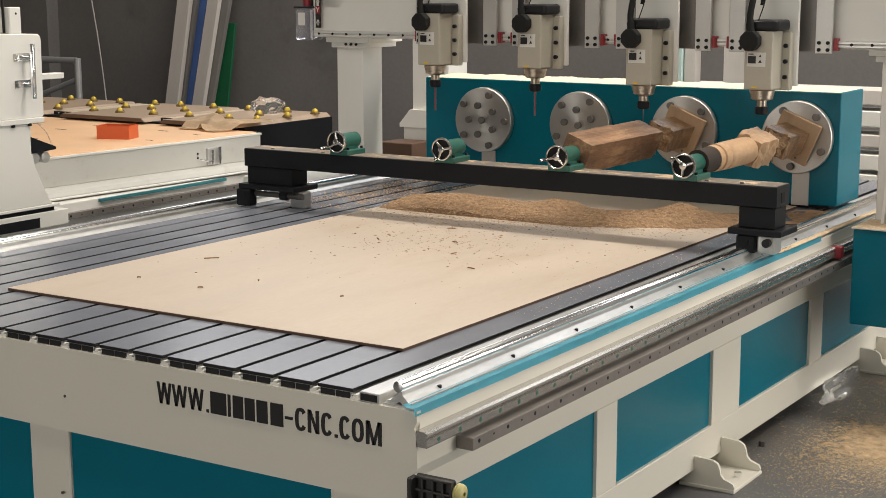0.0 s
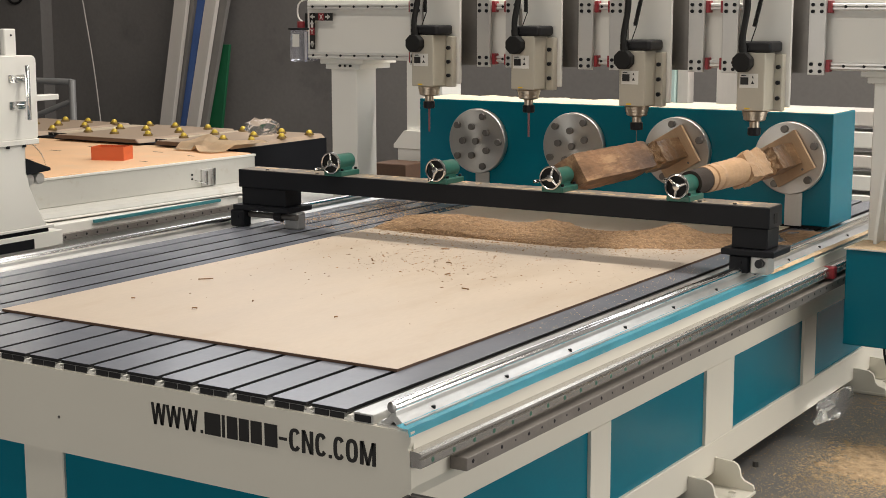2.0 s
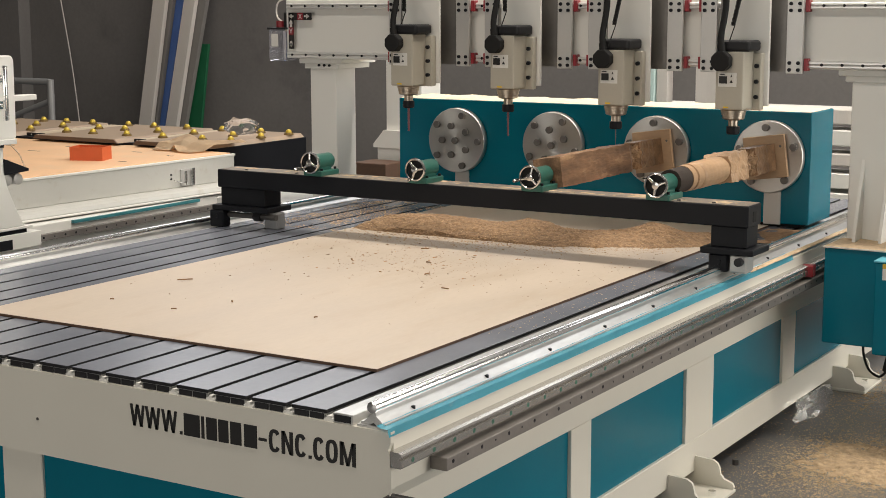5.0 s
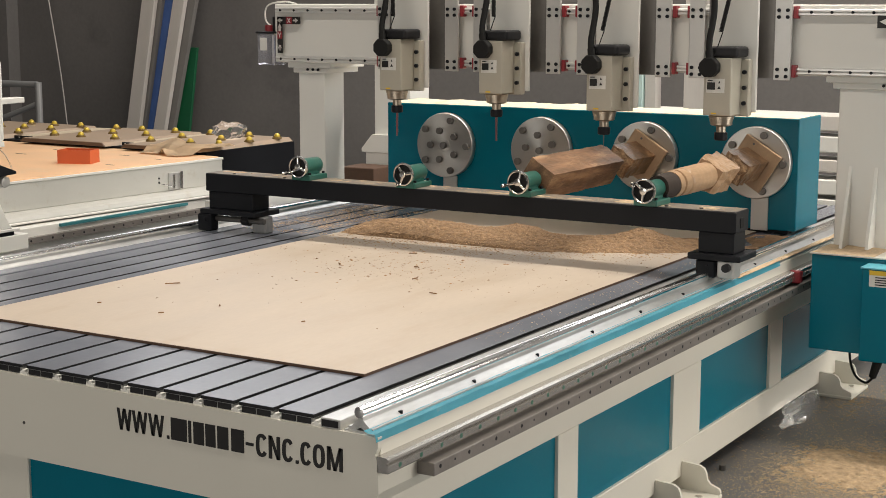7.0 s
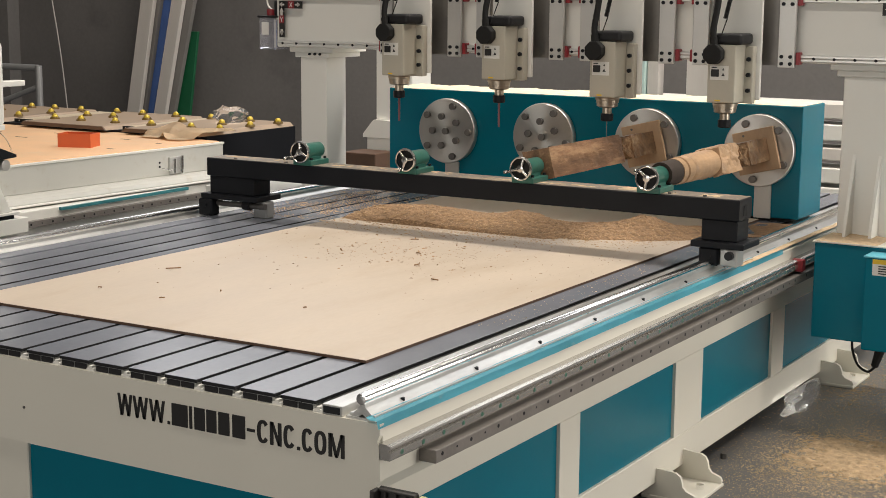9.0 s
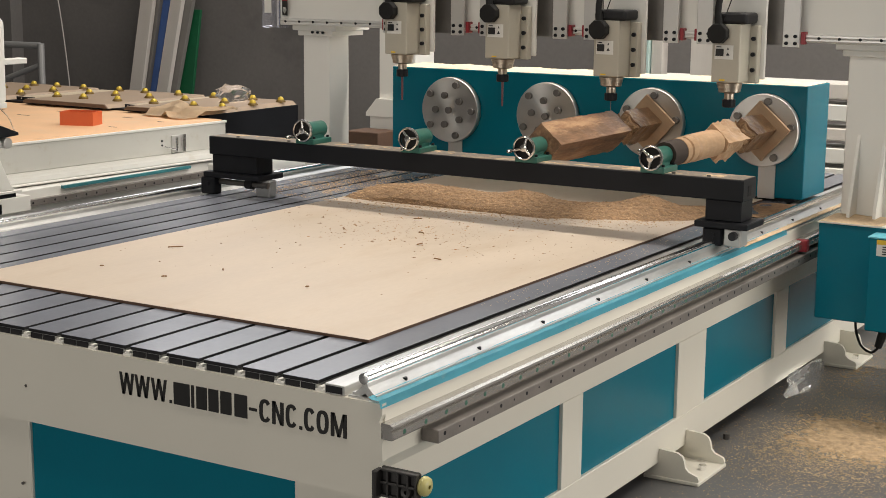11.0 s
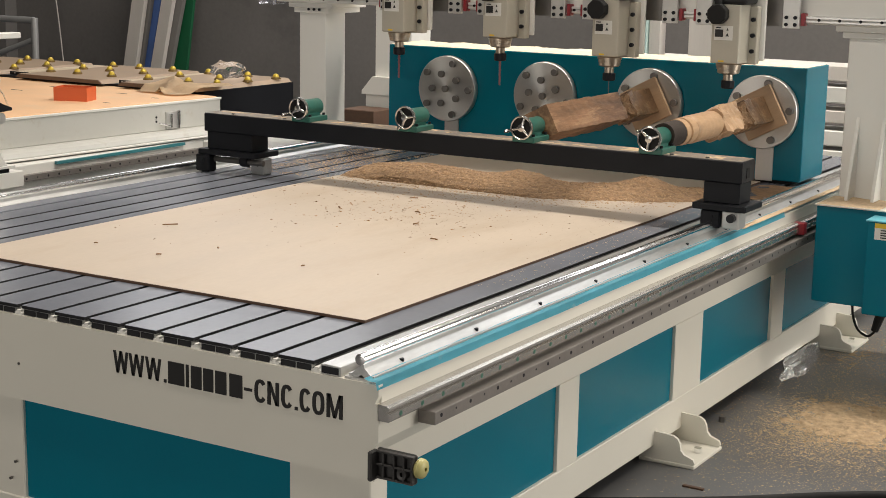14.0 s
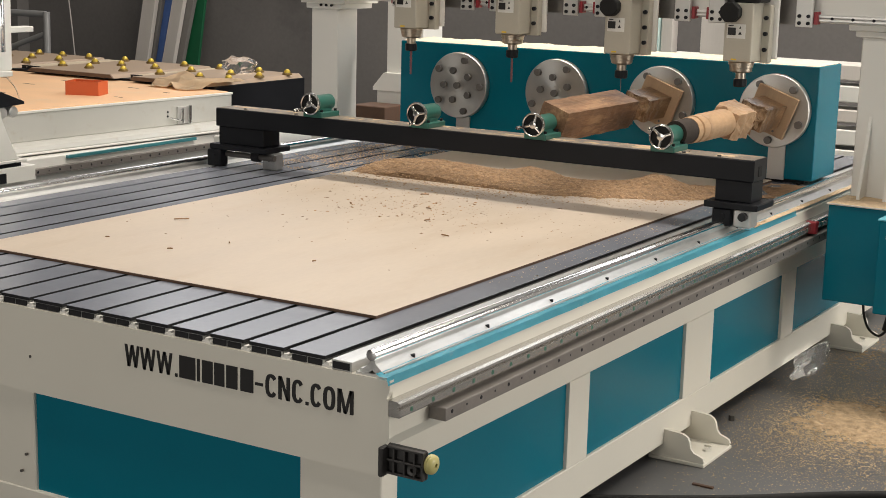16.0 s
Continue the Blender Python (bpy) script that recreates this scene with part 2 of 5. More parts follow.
def prism(outline, axis, a, b, bm=None, bevel=0.0):
    """An outline extruded along an axis: for x the outline is (y, z), for y (x, z), for z (x, y)."""
    put = {"x": lambda u, v, w: (w, u, v), "y": lambda u, v, w: (u, w, v), "z": lambda u, v, w: (u, v, w)}[axis]
    m = bmesh.new()
    lo, hi = [m.verts.new(put(u, v, a)) for u, v in outline], [m.verts.new(put(u, v, b)) for u, v in outline]
    m.faces.new(lo)
    m.faces.new(hi[::-1])
    n = len(outline)
    for i in range(n):
        m.faces.new((lo[i], hi[i], hi[(i + 1) % n], lo[(i + 1) % n]))
    bmesh.ops.recalc_face_normals(m, faces=m.faces)
    if bevel:
        bmesh.ops.bevel(m, geom=m.edges[:], offset=bevel, segments=1, affect="EDGES", profile=0.5)
    return join(bm, m)


def lathe(profile, p, axis="y", seg=32, bm=None, ring=False):
    """A profile of (distance along the axis, radius), turned round the axis through p."""
    b = bmesh.new()
    rings = []
    for d, r in profile:
        ring = []
        for i in range(seg):
            a = 2 * math.pi * i / seg
            c, s = r * math.cos(a), r * math.sin(a)
            v = {"y": (c, d, s), "z": (c, s, d), "x": (d, c, s)}[axis]
            ring.append(b.verts.new(Vector(p) + Vector(v)))
        rings.append(ring)
    for u, v in zip(rings, rings[1:] + rings[:1] if ring else rings[1:]):
        for i in range(seg):
            b.faces.new((u[i], u[(i + 1) % seg], v[(i + 1) % seg], v[i]))
    if not ring:
        b.faces.new(rings[0])
        b.faces.new(rings[-1])
    bmesh.ops.recalc_face_normals(b, faces=b.faces)
    return join(bm, b)


def tube(points, r, seg=10, bm=None):
    """A bent rod or cable through points."""
    b = bmesh.new()
    pts = [Vector(p) for p in points]
    rings = []
    for i, p in enumerate(pts):
        d = (pts[min(i + 1, len(pts) - 1)] - pts[max(i - 1, 0)]).normalized()
        q = d.to_track_quat("Z", "Y")
        rings.append([b.verts.new(p + q @ Vector((r * math.cos(2 * math.pi * k / seg), r * math.sin(2 * math.pi * k / seg), 0))) for k in range(seg)])
    for u, v in zip(rings, rings[1:]):
        off = min(range(seg), key=lambda o: (u[0].co - v[o].co).length)
        for k in range(seg):
            b.faces.new((u[k], u[(k + 1) % seg], v[(k + 1 + off) % seg], v[(k + off) % seg]))
    b.faces.new(rings[0])
    b.faces.new(rings[-1])
    bmesh.ops.recalc_face_normals(b, faces=b.faces)
    return join(bm, b)


def curve_points(ctrl, n=24):
    """A smooth way through control points."""
    c = [Vector(p) for p in ctrl]
    c = [c[0] * 2 - c[1]] + c + [c[-1] * 2 - c[-2]]
    out = []
    for i in range(1, len(c) - 2):
        for k in range(n):
            t = k / n
            a, b, d, e = c[i - 1], c[i], c[i + 1], c[i + 2]
            out.append(0.5 * (2 * b + (d - a) * t + (2 * a - 5 * b + 4 * d - e) * t * t + (3 * b - a - 3 * d + e) * t ** 3))
    return out + [c[-2]]


def lettering(letter, x0, x1, z0, z1, y, parent, material, s=0.0092, deep=0.0025):
    """One upright condensed capital on a face that looks to -y, of straight strokes and oval bows, s wide."""
    w = x1 - x0
    lo, hi = y - deep, y
    bm = bmesh.new()

    def stroke(a, b, t=s):
        prism([(x0 + a[0] - t / 2, z0 + a[1]), (x0 + a[0] + t / 2, z0 + a[1]), (x0 + b[0] + t / 2, z0 + b[1]), (x0 + b[0] - t / 2, z0 + b[1])], "y", lo, hi, bm=bm)

    h, e, t = z1 - z0, s / 2, s * 0.82
    if letter in "WM":
        if letter == "W":
            for a, b in ((e, 0.27 * w), (0.5 * w, 0.27 * w), (0.5 * w, 0.73 * w), (w - e, 0.73 * w)):
                stroke((b, 0), (a, h), t)
        else:
            stroke((e, 0), (e, h)), stroke((w - e, 0), (w - e, h))
            stroke((0.5 * w, 0), (e + 0.002, h), t), stroke((0.5 * w, 0), (w - e - 0.002, h), t)
    elif letter == "N":
        stroke((e, 0), (e, h)), stroke((w - e, 0), (w - e, h)), stroke((w - e - 0.001, 0), (e + 0.001, h), t)
    elif letter in "XY":
        stroke((0, 0) if letter == "X" else (w / 2, 0.45 * h), (w, h)), stroke((w, 0) if letter == "X" else (w / 2, 0.45 * h), (0, h))
        if letter == "Y":
            stroke((w / 2, 0), (w / 2, 0.5 * h))
    else:
        gap = radians(38) if letter == "C" else 0.0
        n = 36
        ring = []
        for i in range(n + 1):
            a = gap + (math.tau - 2 * gap) * i / n
            c, d = math.cos(a), math.sin(a)
            k = (abs(c) ** 2.6 + abs(d) ** 2.6) ** (-1 / 2.6)
            ring.append([(x0 + w / 2 + (w / 2 - o) * c * k, z0 + h / 2 + (h / 2 - o * 0.9) * d * k) for o in (0, s)])
        for u, v in zip(ring, ring[1:]):
            prism([u[0], v[0], v[1], u[1]], "y", lo, hi, bm=bm)
    return part("lettering", bm, material, parent)


# ---- setting ----
tagged(single("ground", box(-16, 10, -9, 14, -0.2, 0.0), FLOOR, "dark grey workshop floor dusted with sawdust", "floor"), kind="structure")
WY, WX = 8.2, -13.0
bm = box(WX, 9.2, WY, WY + 0.25, 0, 3.4)
box(WX, 9.2, WY, WY + 0.25, 5.8, 7.2, bm=bm)
for x0, x1 in ((WX, -8.1), (4.1, 9.2)):
    box(x0, x1, WY, WY + 0.25, 3.4, 5.8, bm=bm)
tagged(single("wall_north", bm, WALL, "dark grey rendered wall with a high window band", "wall"), kind="structure")
tagged(single("wall_west", box(WX - 0.25, WX, -8.2, WY + 0.25, 0, 7.2), WALL, "dark grey rendered workshop wall", "wall"), kind="structure")
# unseen wall; its opening is made up to hold the south fill lamp
bm = box(WX, 9.2, -8.45, -8.2, 0, 0.4)
box(WX, 9.2, -8.45, -8.2, 3.1, 7.2, bm=bm)
for x0, x1 in ((WX, -4.1), (4.1, 9.2)):
    box(x0, x1, -8.45, -8.2, 0.4, 3.1, bm=bm)
tagged(single("wall_south", bm, WALL, "unseen dark grey workshop wall, opening added for the south fill", "wall"), kind="structure")
bm = box(9.0, 9.25, -8.2, -1.6, 0, 7.2)
box(9.0, 9.25, 7.6, WY, 0, 7.2, bm=bm)
box(9.0, 9.25, -1.6, 7.6, 4.9, 7.2, bm=bm)
box(9.0, 9.25, -1.6, 7.6, 0, 0.3, bm=bm)
tagged(single("wall_east", bm, WALL, "dark grey rendered wall with a wide open gate", "wall"), kind="structure")
bm = box(WX, 9.2, -8.3, -1.1, 7.0, 7.15)
box(WX, 9.2, -0.5, 3.7, 7.0, 7.15, bm=bm)
box(WX, 9.2, 4.3, WY + 0.2, 7.0, 7.15, bm=bm)
for y0 in (-1.1, 3.7):
    box(WX, -3.5, y0, y0 + 0.6, 7.0, 7.15, bm=bm)
    box(4.3, 9.2, y0, y0 + 0.6, 7.0, 7.15, bm=bm)
tagged(single("ceiling", bm, CEIL, "pale sheet metal ceiling with two long skylights", "ceiling"), kind="structure")

# ---- the router bed ----
TOP = 0.72
XC = -0.91
XR = 0.228
XL = 2 * XC - XR
YE = 4.3
router = thing("cnc_router_bed", "cream and teal steel CNC router bed with slotted table", "machine", (XC, 2.1, 0))


def bed_frame():
    panels = [(0.10, 1.03), (1.16, 1.883), (2.127, 2.853), (2.993, 3.72)]
    for side, x in ((1, XR), (-1, XL)):
        xi = x - side * 0.07
        a, b = min(x, xi), max(x, xi)
        part("lower_rail", box(a, b, 0.02, YE, 0.055, 0.172, 0.003), CREAM, router)
        part("upper_rail", box(a, b, 0.02, YE, 0.433, 0.53, 0.003), CREAM, router)
        ends = [0.02] + [v for p in panels for v in p] + [YE]
        for y0, y1 in zip(ends[::2], ends[1::2]):
            part("post", box(a + 0.001, b - 0.001, y0, y1, 0.172, 0.433), CREAM, router)
        for y0, y1 in panels:
            part("side_panel", box(a + 0.012, b - 0.012, y0, y1, 0.172, 0.433), TEAL, router, "teal sheet panel")
        # rail beam above
        xo = x + side * 0.062
        part("rail_beam", prism([(xi, 0.53), (x, 0.53), (x + side * 0.004, 0.505), (x + side * 0.02, 0.512), (xo - side * 0.012, 0.545), (xo, 0.56), (xo, 0.69), (xo - side * 0.004, 0.694), (xi, 0.694)], "y", 0.012, YE), CREAM, router)
    # front frame
    part("front_lower_rail", box(XL, XR, 0.0, 0.07, 0.055, 0.192, 0.003), CREAM, router)
    fp = [(-0.835, 0.039), (2 * XC - 0.039, -0.985)]
    posts = [(0.039, 0.268), (-0.985, -0.835), (2 * XC - 0.268, 2 * XC - 0.039)]
    for x0, x1 in posts:
        part("front_post", box(x0, x1, 0.004, 0.075, 0.06, 0.47, 0.003), CREAM, router)
    for x0, x1 in fp:
        part("front_panel", box(x0, x1, 0.014, 0.05, 0.19, 0.47), TEAL, router, "dark teal sheet panel")
    part("front_cover", prism([(2 * XC - 0.288, 0.467), (0.282, 0.467), (0.283, 0.545), (0.293, 0.56), (0.293, 0.612), (0.288, 0.645), (0.284, 0.652), (0.292, 0.668), (0.293, 0.694), (2 * XC - 0.293, 0.694)], "y", -0.004, 0.012), CREAM, router, "cream front cover sheet")
    part("rear_cover", box(XL, XR, YE - 0.06, YE, 0.055, 0.69, 0.003), CREAM, router)
    bm = box(XL + 0.07, XR - 0.07, 0.075, YE - 0.06, 0.5, 0.688)
    part("under_table", bm, CREAM, router)
    for x, z in ((-0.833, 0.564), (-0.86, 0.29), (-0.88, 0.24)):
        part("screw", cyl((x, -0.006, z), (x, 0, z), 0.004, seg=10), DARKS, router)
    # gusset feet
    for y in (1.86, 3.62):
        for side in (1, -1):
            x = XR if side > 0 else XL
            fx = lambda d: x + side * d
            ft = part("foot", box(min(fx(-0.05), fx(0.145)), max(fx(-0.05), fx(0.145)), y - 0.125, y + 0.125, 0, 0.012, 0.002), CREAM, router)
            for yy, k in ((y - 0.115, 0.95), (y + 0.115, 1.0)):
                prof = [(0, 0.012), (0.14, 0.012), (0.143, 0.02), (0.138, 0.032), (0.124, 0.038), (0.106, 0.044), (0.094, 0.058), (0.09, 0.08), (0.082, 0.096), (0.066, 0.105), (0.0, 0.11), (-0.045, 0.11), (-0.045, 0.012)]
                part("gusset", prism([(fx(u), 0.012 + (v - 0.012) * k) for u, v in prof], "y", yy - 0.006, yy + 0.006), CREAM, ft)
            part("levelling_bolt", cyl((fx(0.1), y + 0.02, 0.012), (fx(0.1), y + 0.02, 0.028), 0.014, seg=6), STEEL, ft)


bed_frame()

PITCH, SW = 0.1188, 0.102


def table_slabs():
    # one grey sheet with black edges on a hollow aluminium profile, repeated
    b = box(0, SW, 0.004, YE, TOP - 0.009, TOP, 0.0006)
    b.normal_update()
    for f in b.faces:
        f.material_index = 0 if f.normal.z > 0.5 else 1
    first = part("table_slab", b, (ALU, BLACKP), router, "grey table slab with black edges")
    first.location.x = 0.007
    parts = [part("slab_profile", box(0.006, SW - 0.006, 0.006, YE, TOP - 0.0265, TOP - 0.009), ALUB, first, "aluminium profile")]
    parts += [part("slab_hollow", box(x, x + 0.0405, 0.004, 0.0065, TOP - 0.0245, TOP - 0.0105), BLACKP, first) for x in (0.0085, SW - 0.049)]
    for i in range(1, 17):
        o = new("table_slab", first.data)
        o.parent = router
        o.location.x = 0.007 - PITCH * i
        tagged(o, "grey table slab with black edges")
        for h in parts:
            k = new(h.name.split(".")[0], h.data)
            k.parent = o
    b = box(-1.985, -1.912, 0.004, YE, TOP - 0.022, TOP, 0.001)
    part("table_slab", b, ALU, router, "narrow grey table slab")
    for i in range(-1, 17):
        x0 = 0.007 - PITCH * i - (PITCH - SW)
        part("slot_floor", prism([(x0 - 0.006, TOP - 0.026), (x0 + 0.022, TOP - 0.026), (x0 + 0.022, TOP - 0.02), (x0 + 0.0135, TOP - 0.019), (x0 + 0.0135, TOP - 0.013), (x0 + 0.003, TOP - 0.013), (x0 + 0.003, TOP - 0.019), (x0 - 0.006, TOP - 0.02)], "y", 0.002, 0.03), WHITE, router, "pale slot end")
    part("table_core", box(-2.0, 0.2, 0.07, YE, 0.688, TOP - 0.022), BLACKP, router)


table_slabs()


def shaft_rail(x, side):
    """Round steel shaft on its extruded support, with screws along it."""
    z = 0.742
    part("guide_shaft", cyl((x, 0.004, z), (x, YE - 0.3, z), 0.0135, seg=28, bevel=0.0012), STEEL, router, "bright round steel shaft", smooth=True)
    prof = [(-0.034, 0.706), (-0.026, 0.706), (-0.008, 0.722), (-0.006, 0.732), (0.006, 0.732), (0.008, 0.722), (0.026, 0.706), (0.034, 0.706), (0.034, 0.699), (0.012, 0.698), (0, 0.706), (-0.012, 0.698), (-0.034, 0.699)]
    part("shaft_support", prism([(x + u, v) for u, v in prof], "y", 0.01, YE - 0.3), ALUB, router, "aluminium shaft support")
    x0, x1 = sorted((x - side * 0.106, x - side * 0.05))
    part("edge_profile", box(x0, x1, 0.0, YE, 0.694, 0.718, 0.0015), ALUB, router, "bright aluminium edge profile")
    part("edge_profile_hollow", box(x0 + 0.005, x1 - 0.005, -0.002, 0.0, 0.698, 0.714), BLACKP, router)
    xa, xb = sorted((x - side * 0.04, x + side * 0.0525))
    part("rail_plate", box(xa, xb, 0.002, YE, 0.694, 0.6995), ALUB, router, "machined rail seat")
    for i in range(12):
        y = 0.15 + 0.345 * i
        if y < 3.9:
            part("screw", cyl((x + side * 0.017, y, 0.705), (x + side * 0.017, y, 0.716), 0.0066, seg=10), BLACK, router)
    # protective film on the beam's edge
    b = bmesh.new()
    rows = []
    n = 90
    for i in range(n + 1):
        y = -0.012 + 2.75 * i / n
        w = 0.0003 * math.sin(i * 1.7) + 0.0006 * math.sin(i * 0.37)
        rows.append([b.verts.new(p) for p in ((x + side * (0.0235 + abs(w)), y, 0.7074), (x + side * (0.034 + w), y, 0.7022 + 0.0004 * math.sin(i * 0.9)), (x + side * 0.0535, y, 0.7022 + 0.0003 * math.sin(i * 1.3)), (x + side * (0.0575 + abs(w)), y, 0.684 + w * 0.6))])
    for u, v in zip(rows, rows[1:]):
        for k in range(3):
            b.faces.new((u[k], u[k + 1], v[k + 1], v[k]))
    bmesh.ops.solidify(b, geom=b.faces[:], thickness=0.0006)
    part("protective_film", b, FILM, router, "crinkled light blue protective film", smooth=True)


shaft_rail(0.236, 1)
shaft_rail(-2.056, -1)


def side_rails(x, side):
    """Linear guide rail and gear rack along the beam's side."""
    h = lambda d: x + side * d
    prof = [(0, 0.612), (0.029, 0.612), (0.031, 0.616), (0.031, 0.63), (0.023, 0.634), (0.023, 0.638), (0.031, 0.641), (0.03, 0.645), (0.022, 0.649), (0, 0.65)]
    rail = part("linear_rail", prism([(h(u), v) for u, v in prof], "y", -0.004, YE - 0.05), RAILS, router, "steel linear guide rail")
    for i in range(40):
        y = 0.044 + 0.0917 * i
        if y < 3.6:
            part("rail_plug", cyl((h(0.0295), y, 0.6235), (h(0.0315), y, 0.6235), 0.0062, seg=12), GREENPLUG, rail)
    rack = part("gear_rack", box(min(h(0.0), h(0.048)), max(h(0.0), h(0.048)), 0.165, YE - 0.05, 0.564, 0.596, 0.0015), RACK, router, "oiled steel gear rack")
    for i in range(58):
        y = 0.193 + 0.0675 * i
        if y < 4.1:
            r = 0.0052 if i % 2 == 0 else 0.003
            part("bolt_hole", cyl((h(0.047), y, 0.583), (h(0.0486), y, 0.583), r, seg=10), BLACK, rack)


RAILS = mat("rail_steel", (0.58, 0.56, 0.53), 0.24, 0.85, vary=0.12, scale=8, stretch=(1, 0.1, 1), bump=0.004)
GREENPLUG = mat("green_plug", (0.04, 0.13, 0.09), 0.5, bump=0.0)
RACK = mat("rack_steel", (0.22, 0.2, 0.185), 0.45, 0.4, vary=0.2, scale=12, bump=0.01)
side_rails(0.290, 1)
side_rails(2 * XC - 0.290, -1)


def bumper_bracket():
    br = part("stop_bracket", box(0.29, 0.395, -0.006, 0.004, 0.482, 0.551, 0.004), CAST, router, "black cast stop bracket")
    part("bracket_flange", box(0.284, 0.296, -0.036, -0.006, 0.478, 0.548, 0.003), CAST, br)
    for x in (0.312, 0.34, 0.366, 0.387):
        part("rib", box(x, x + 0.005, -0.018, -0.006, 0.486, 0.548, 0.001), CAST, br)
    for z in (0.483, 0.514, 0.544):
        part("rib", box(0.296, 0.393, -0.018, -0.006, z, z + 0.005, 0.001), CAST, br)
    part("boss", lathe([(-0.02, 0.005), (-0.022, 0.012), (-0.006, 0.013), (-0.004, 0.006)], (0.366, 0, 0.505), "y", 18), CAST, br, smooth=True)
    part("bumper", lathe([(0, 0.008), (0.001, 0.019), (0.006, 0.023), (0.009, 0.021), (0.012, 0.023), (0.018, 0.021), (0.022, 0.015), (0.023, 0.005)], (0.39, 0.006, 0.519), "x", 24), AMBER, br, "yellow rubber bumper", smooth=True)


bumper_bracket()
ZT0, ZT1 = 0.597, 0.653
for word, spans in (("WWW", ((-0.499, -0.449), (-0.448, -0.397), (-0.394, -0.342))), ("CNC", ((-0.055, -0.022), (-0.017, 0.016), (0.023, 0.055))), ("COM", ((0.076, 0.107), (0.112, 0.145), (0.152, 0.196)))):
    for letter, (x0, x1) in zip(word, spans):
        lettering(letter, x0, x1, ZT0, ZT1, -0.004, router, INK)
for x0, x1, z0, z1 in ((-0.334, -0.327, ZT0, ZT0 + 0.008), (0.062, 0.07, ZT0, ZT0 + 0.008), (-0.086, -0.063, 0.619, 0.626)):
    part("lettering", box(x0, x1, -0.0065, -0.004, z0, z1), INK, router)
# the maker's name as bars, one for each letter
for x0, x1 in ((-0.32, -0.27), (-0.264, -0.256), (-0.248, -0.216), (-0.21, -0.18), (-0.173, -0.14), (-0.13, -0.092)):
    part("letter_bar", box(x0, x1, -0.0065, -0.004, ZT0, ZT1), INK, router, "black letter-sized bar")

# ---- board on the bed ----
BX0, BX1, BY0, BY1 = -1.452, 0.009, 0.36, 3.26
bm = box(BX0, BX1, BY0, BY1, TOP, TOP + 0.0085, 0.0008)
for f in bm.faces:
    f.material_index = 0 if f.normal.z > 0.5 else 1
single("base_board", bm, (BOARD, EDGE), "pale birch plywood board lying on the slotted bed", "board")

# ---- tailstock beam ----
BEAMTOP = mat("dusty_machined_top", (0.2, 0.175, 0.15), 0.5, 0.2, vary=0.25, scale=8, bump=0.02, dirt=((0.55, 0.42, 0.28), 10, 0.52, 0.15, 0.6))
YB, ZW, PX = 2.137, 1.014, 0.5


def tailstock_beam():
    t = thing("tailstock_beam", "long black steel beam spanning the router bed on sliding blocks", "machine beam", (-0.83, YB, 0.7))
    part("beam", box(-2.0, 0.333, YB, YB + 0.126, 0.885, 0.959, 0.003), BLACK, t)
    part("beam_top", box(-1.996, 0.329, YB + 0.004, YB + 0.122, 0.959, 0.9605), BEAMTOP, t, "dusty machined top face")
    part("beam_slot", box(0.3325, 0.3345, YB + 0.045, YB + 0.075, 0.9, 0.935, 0.0), RUBBER, t)
    for x, x0, x1 in ((0.236, 0.196, 0.326), (-2.056, -1.99, -1.757)):
        part("riser_block", box(x0, x1, YB + 0.008, YB + 0.118, 0.812, 0.885, 0.003), BLACK, t)
        part("mount_plate", box(x0 - 0.028, x1 + 0.034, YB - 0.02, YB + 0.145, 0.79, 0.812, 0.003), BLACK, t)
        s = 1 if x > 0 else -1
        for xx, yy in ((x, YB - 0.012), (x, YB + 0.09)) if x > 0 else ((-1.985, YB - 0.03), (-1.735, YB + 0.02)):
            z0 = 0.728 if x > 0 else TOP
            c = part("bearing_block", box(xx - 0.04, xx + 0.032, yy, yy + 0.055, z0, 0.79, 0.006), PIPE if yy > YB else BLACK, t, "grey bearing block")
            part("clamp_screw", cyl((xx, yy - 0.004, 0.765), (xx, yy + 0.002, 0.765), 0.008, seg=10), BLACK, c)
        if x < 0:
            part("clamp_rod", cyl((-1.95, YB + 0.01, 0.772), (-1.7, YB + 0.01, 0.772), 0.012, seg=12), DARKS, t)
            part("clamp_nut", cyl((-1.81, YB + 0.01, 0.772), (-1.775, YB + 0.01, 0.772), 0.021, seg=8), BLACKP, t)
        else:
            part("clamp_block", box(0.272, 0.335, YB - 0.008, YB + 0.06, 0.728, 0.79, 0.005), GREYP, t, "grey clamp block")
            part("clamp_knob", cyl((0.31, YB - 0.03, 0.768), (0.31, YB - 0.006, 0.768), 0.015, seg=10, bevel=0.002), BLACKP, t)
    for i, x in enumerate((-1.86, -1.6, 0.2, 0.07)):
        part("bolt", cyl((x, YB + 0.02, 0.959), (x, YB + 0.02, 0.966), 0.007, seg=6), DARKS, t)


tailstock_beam()


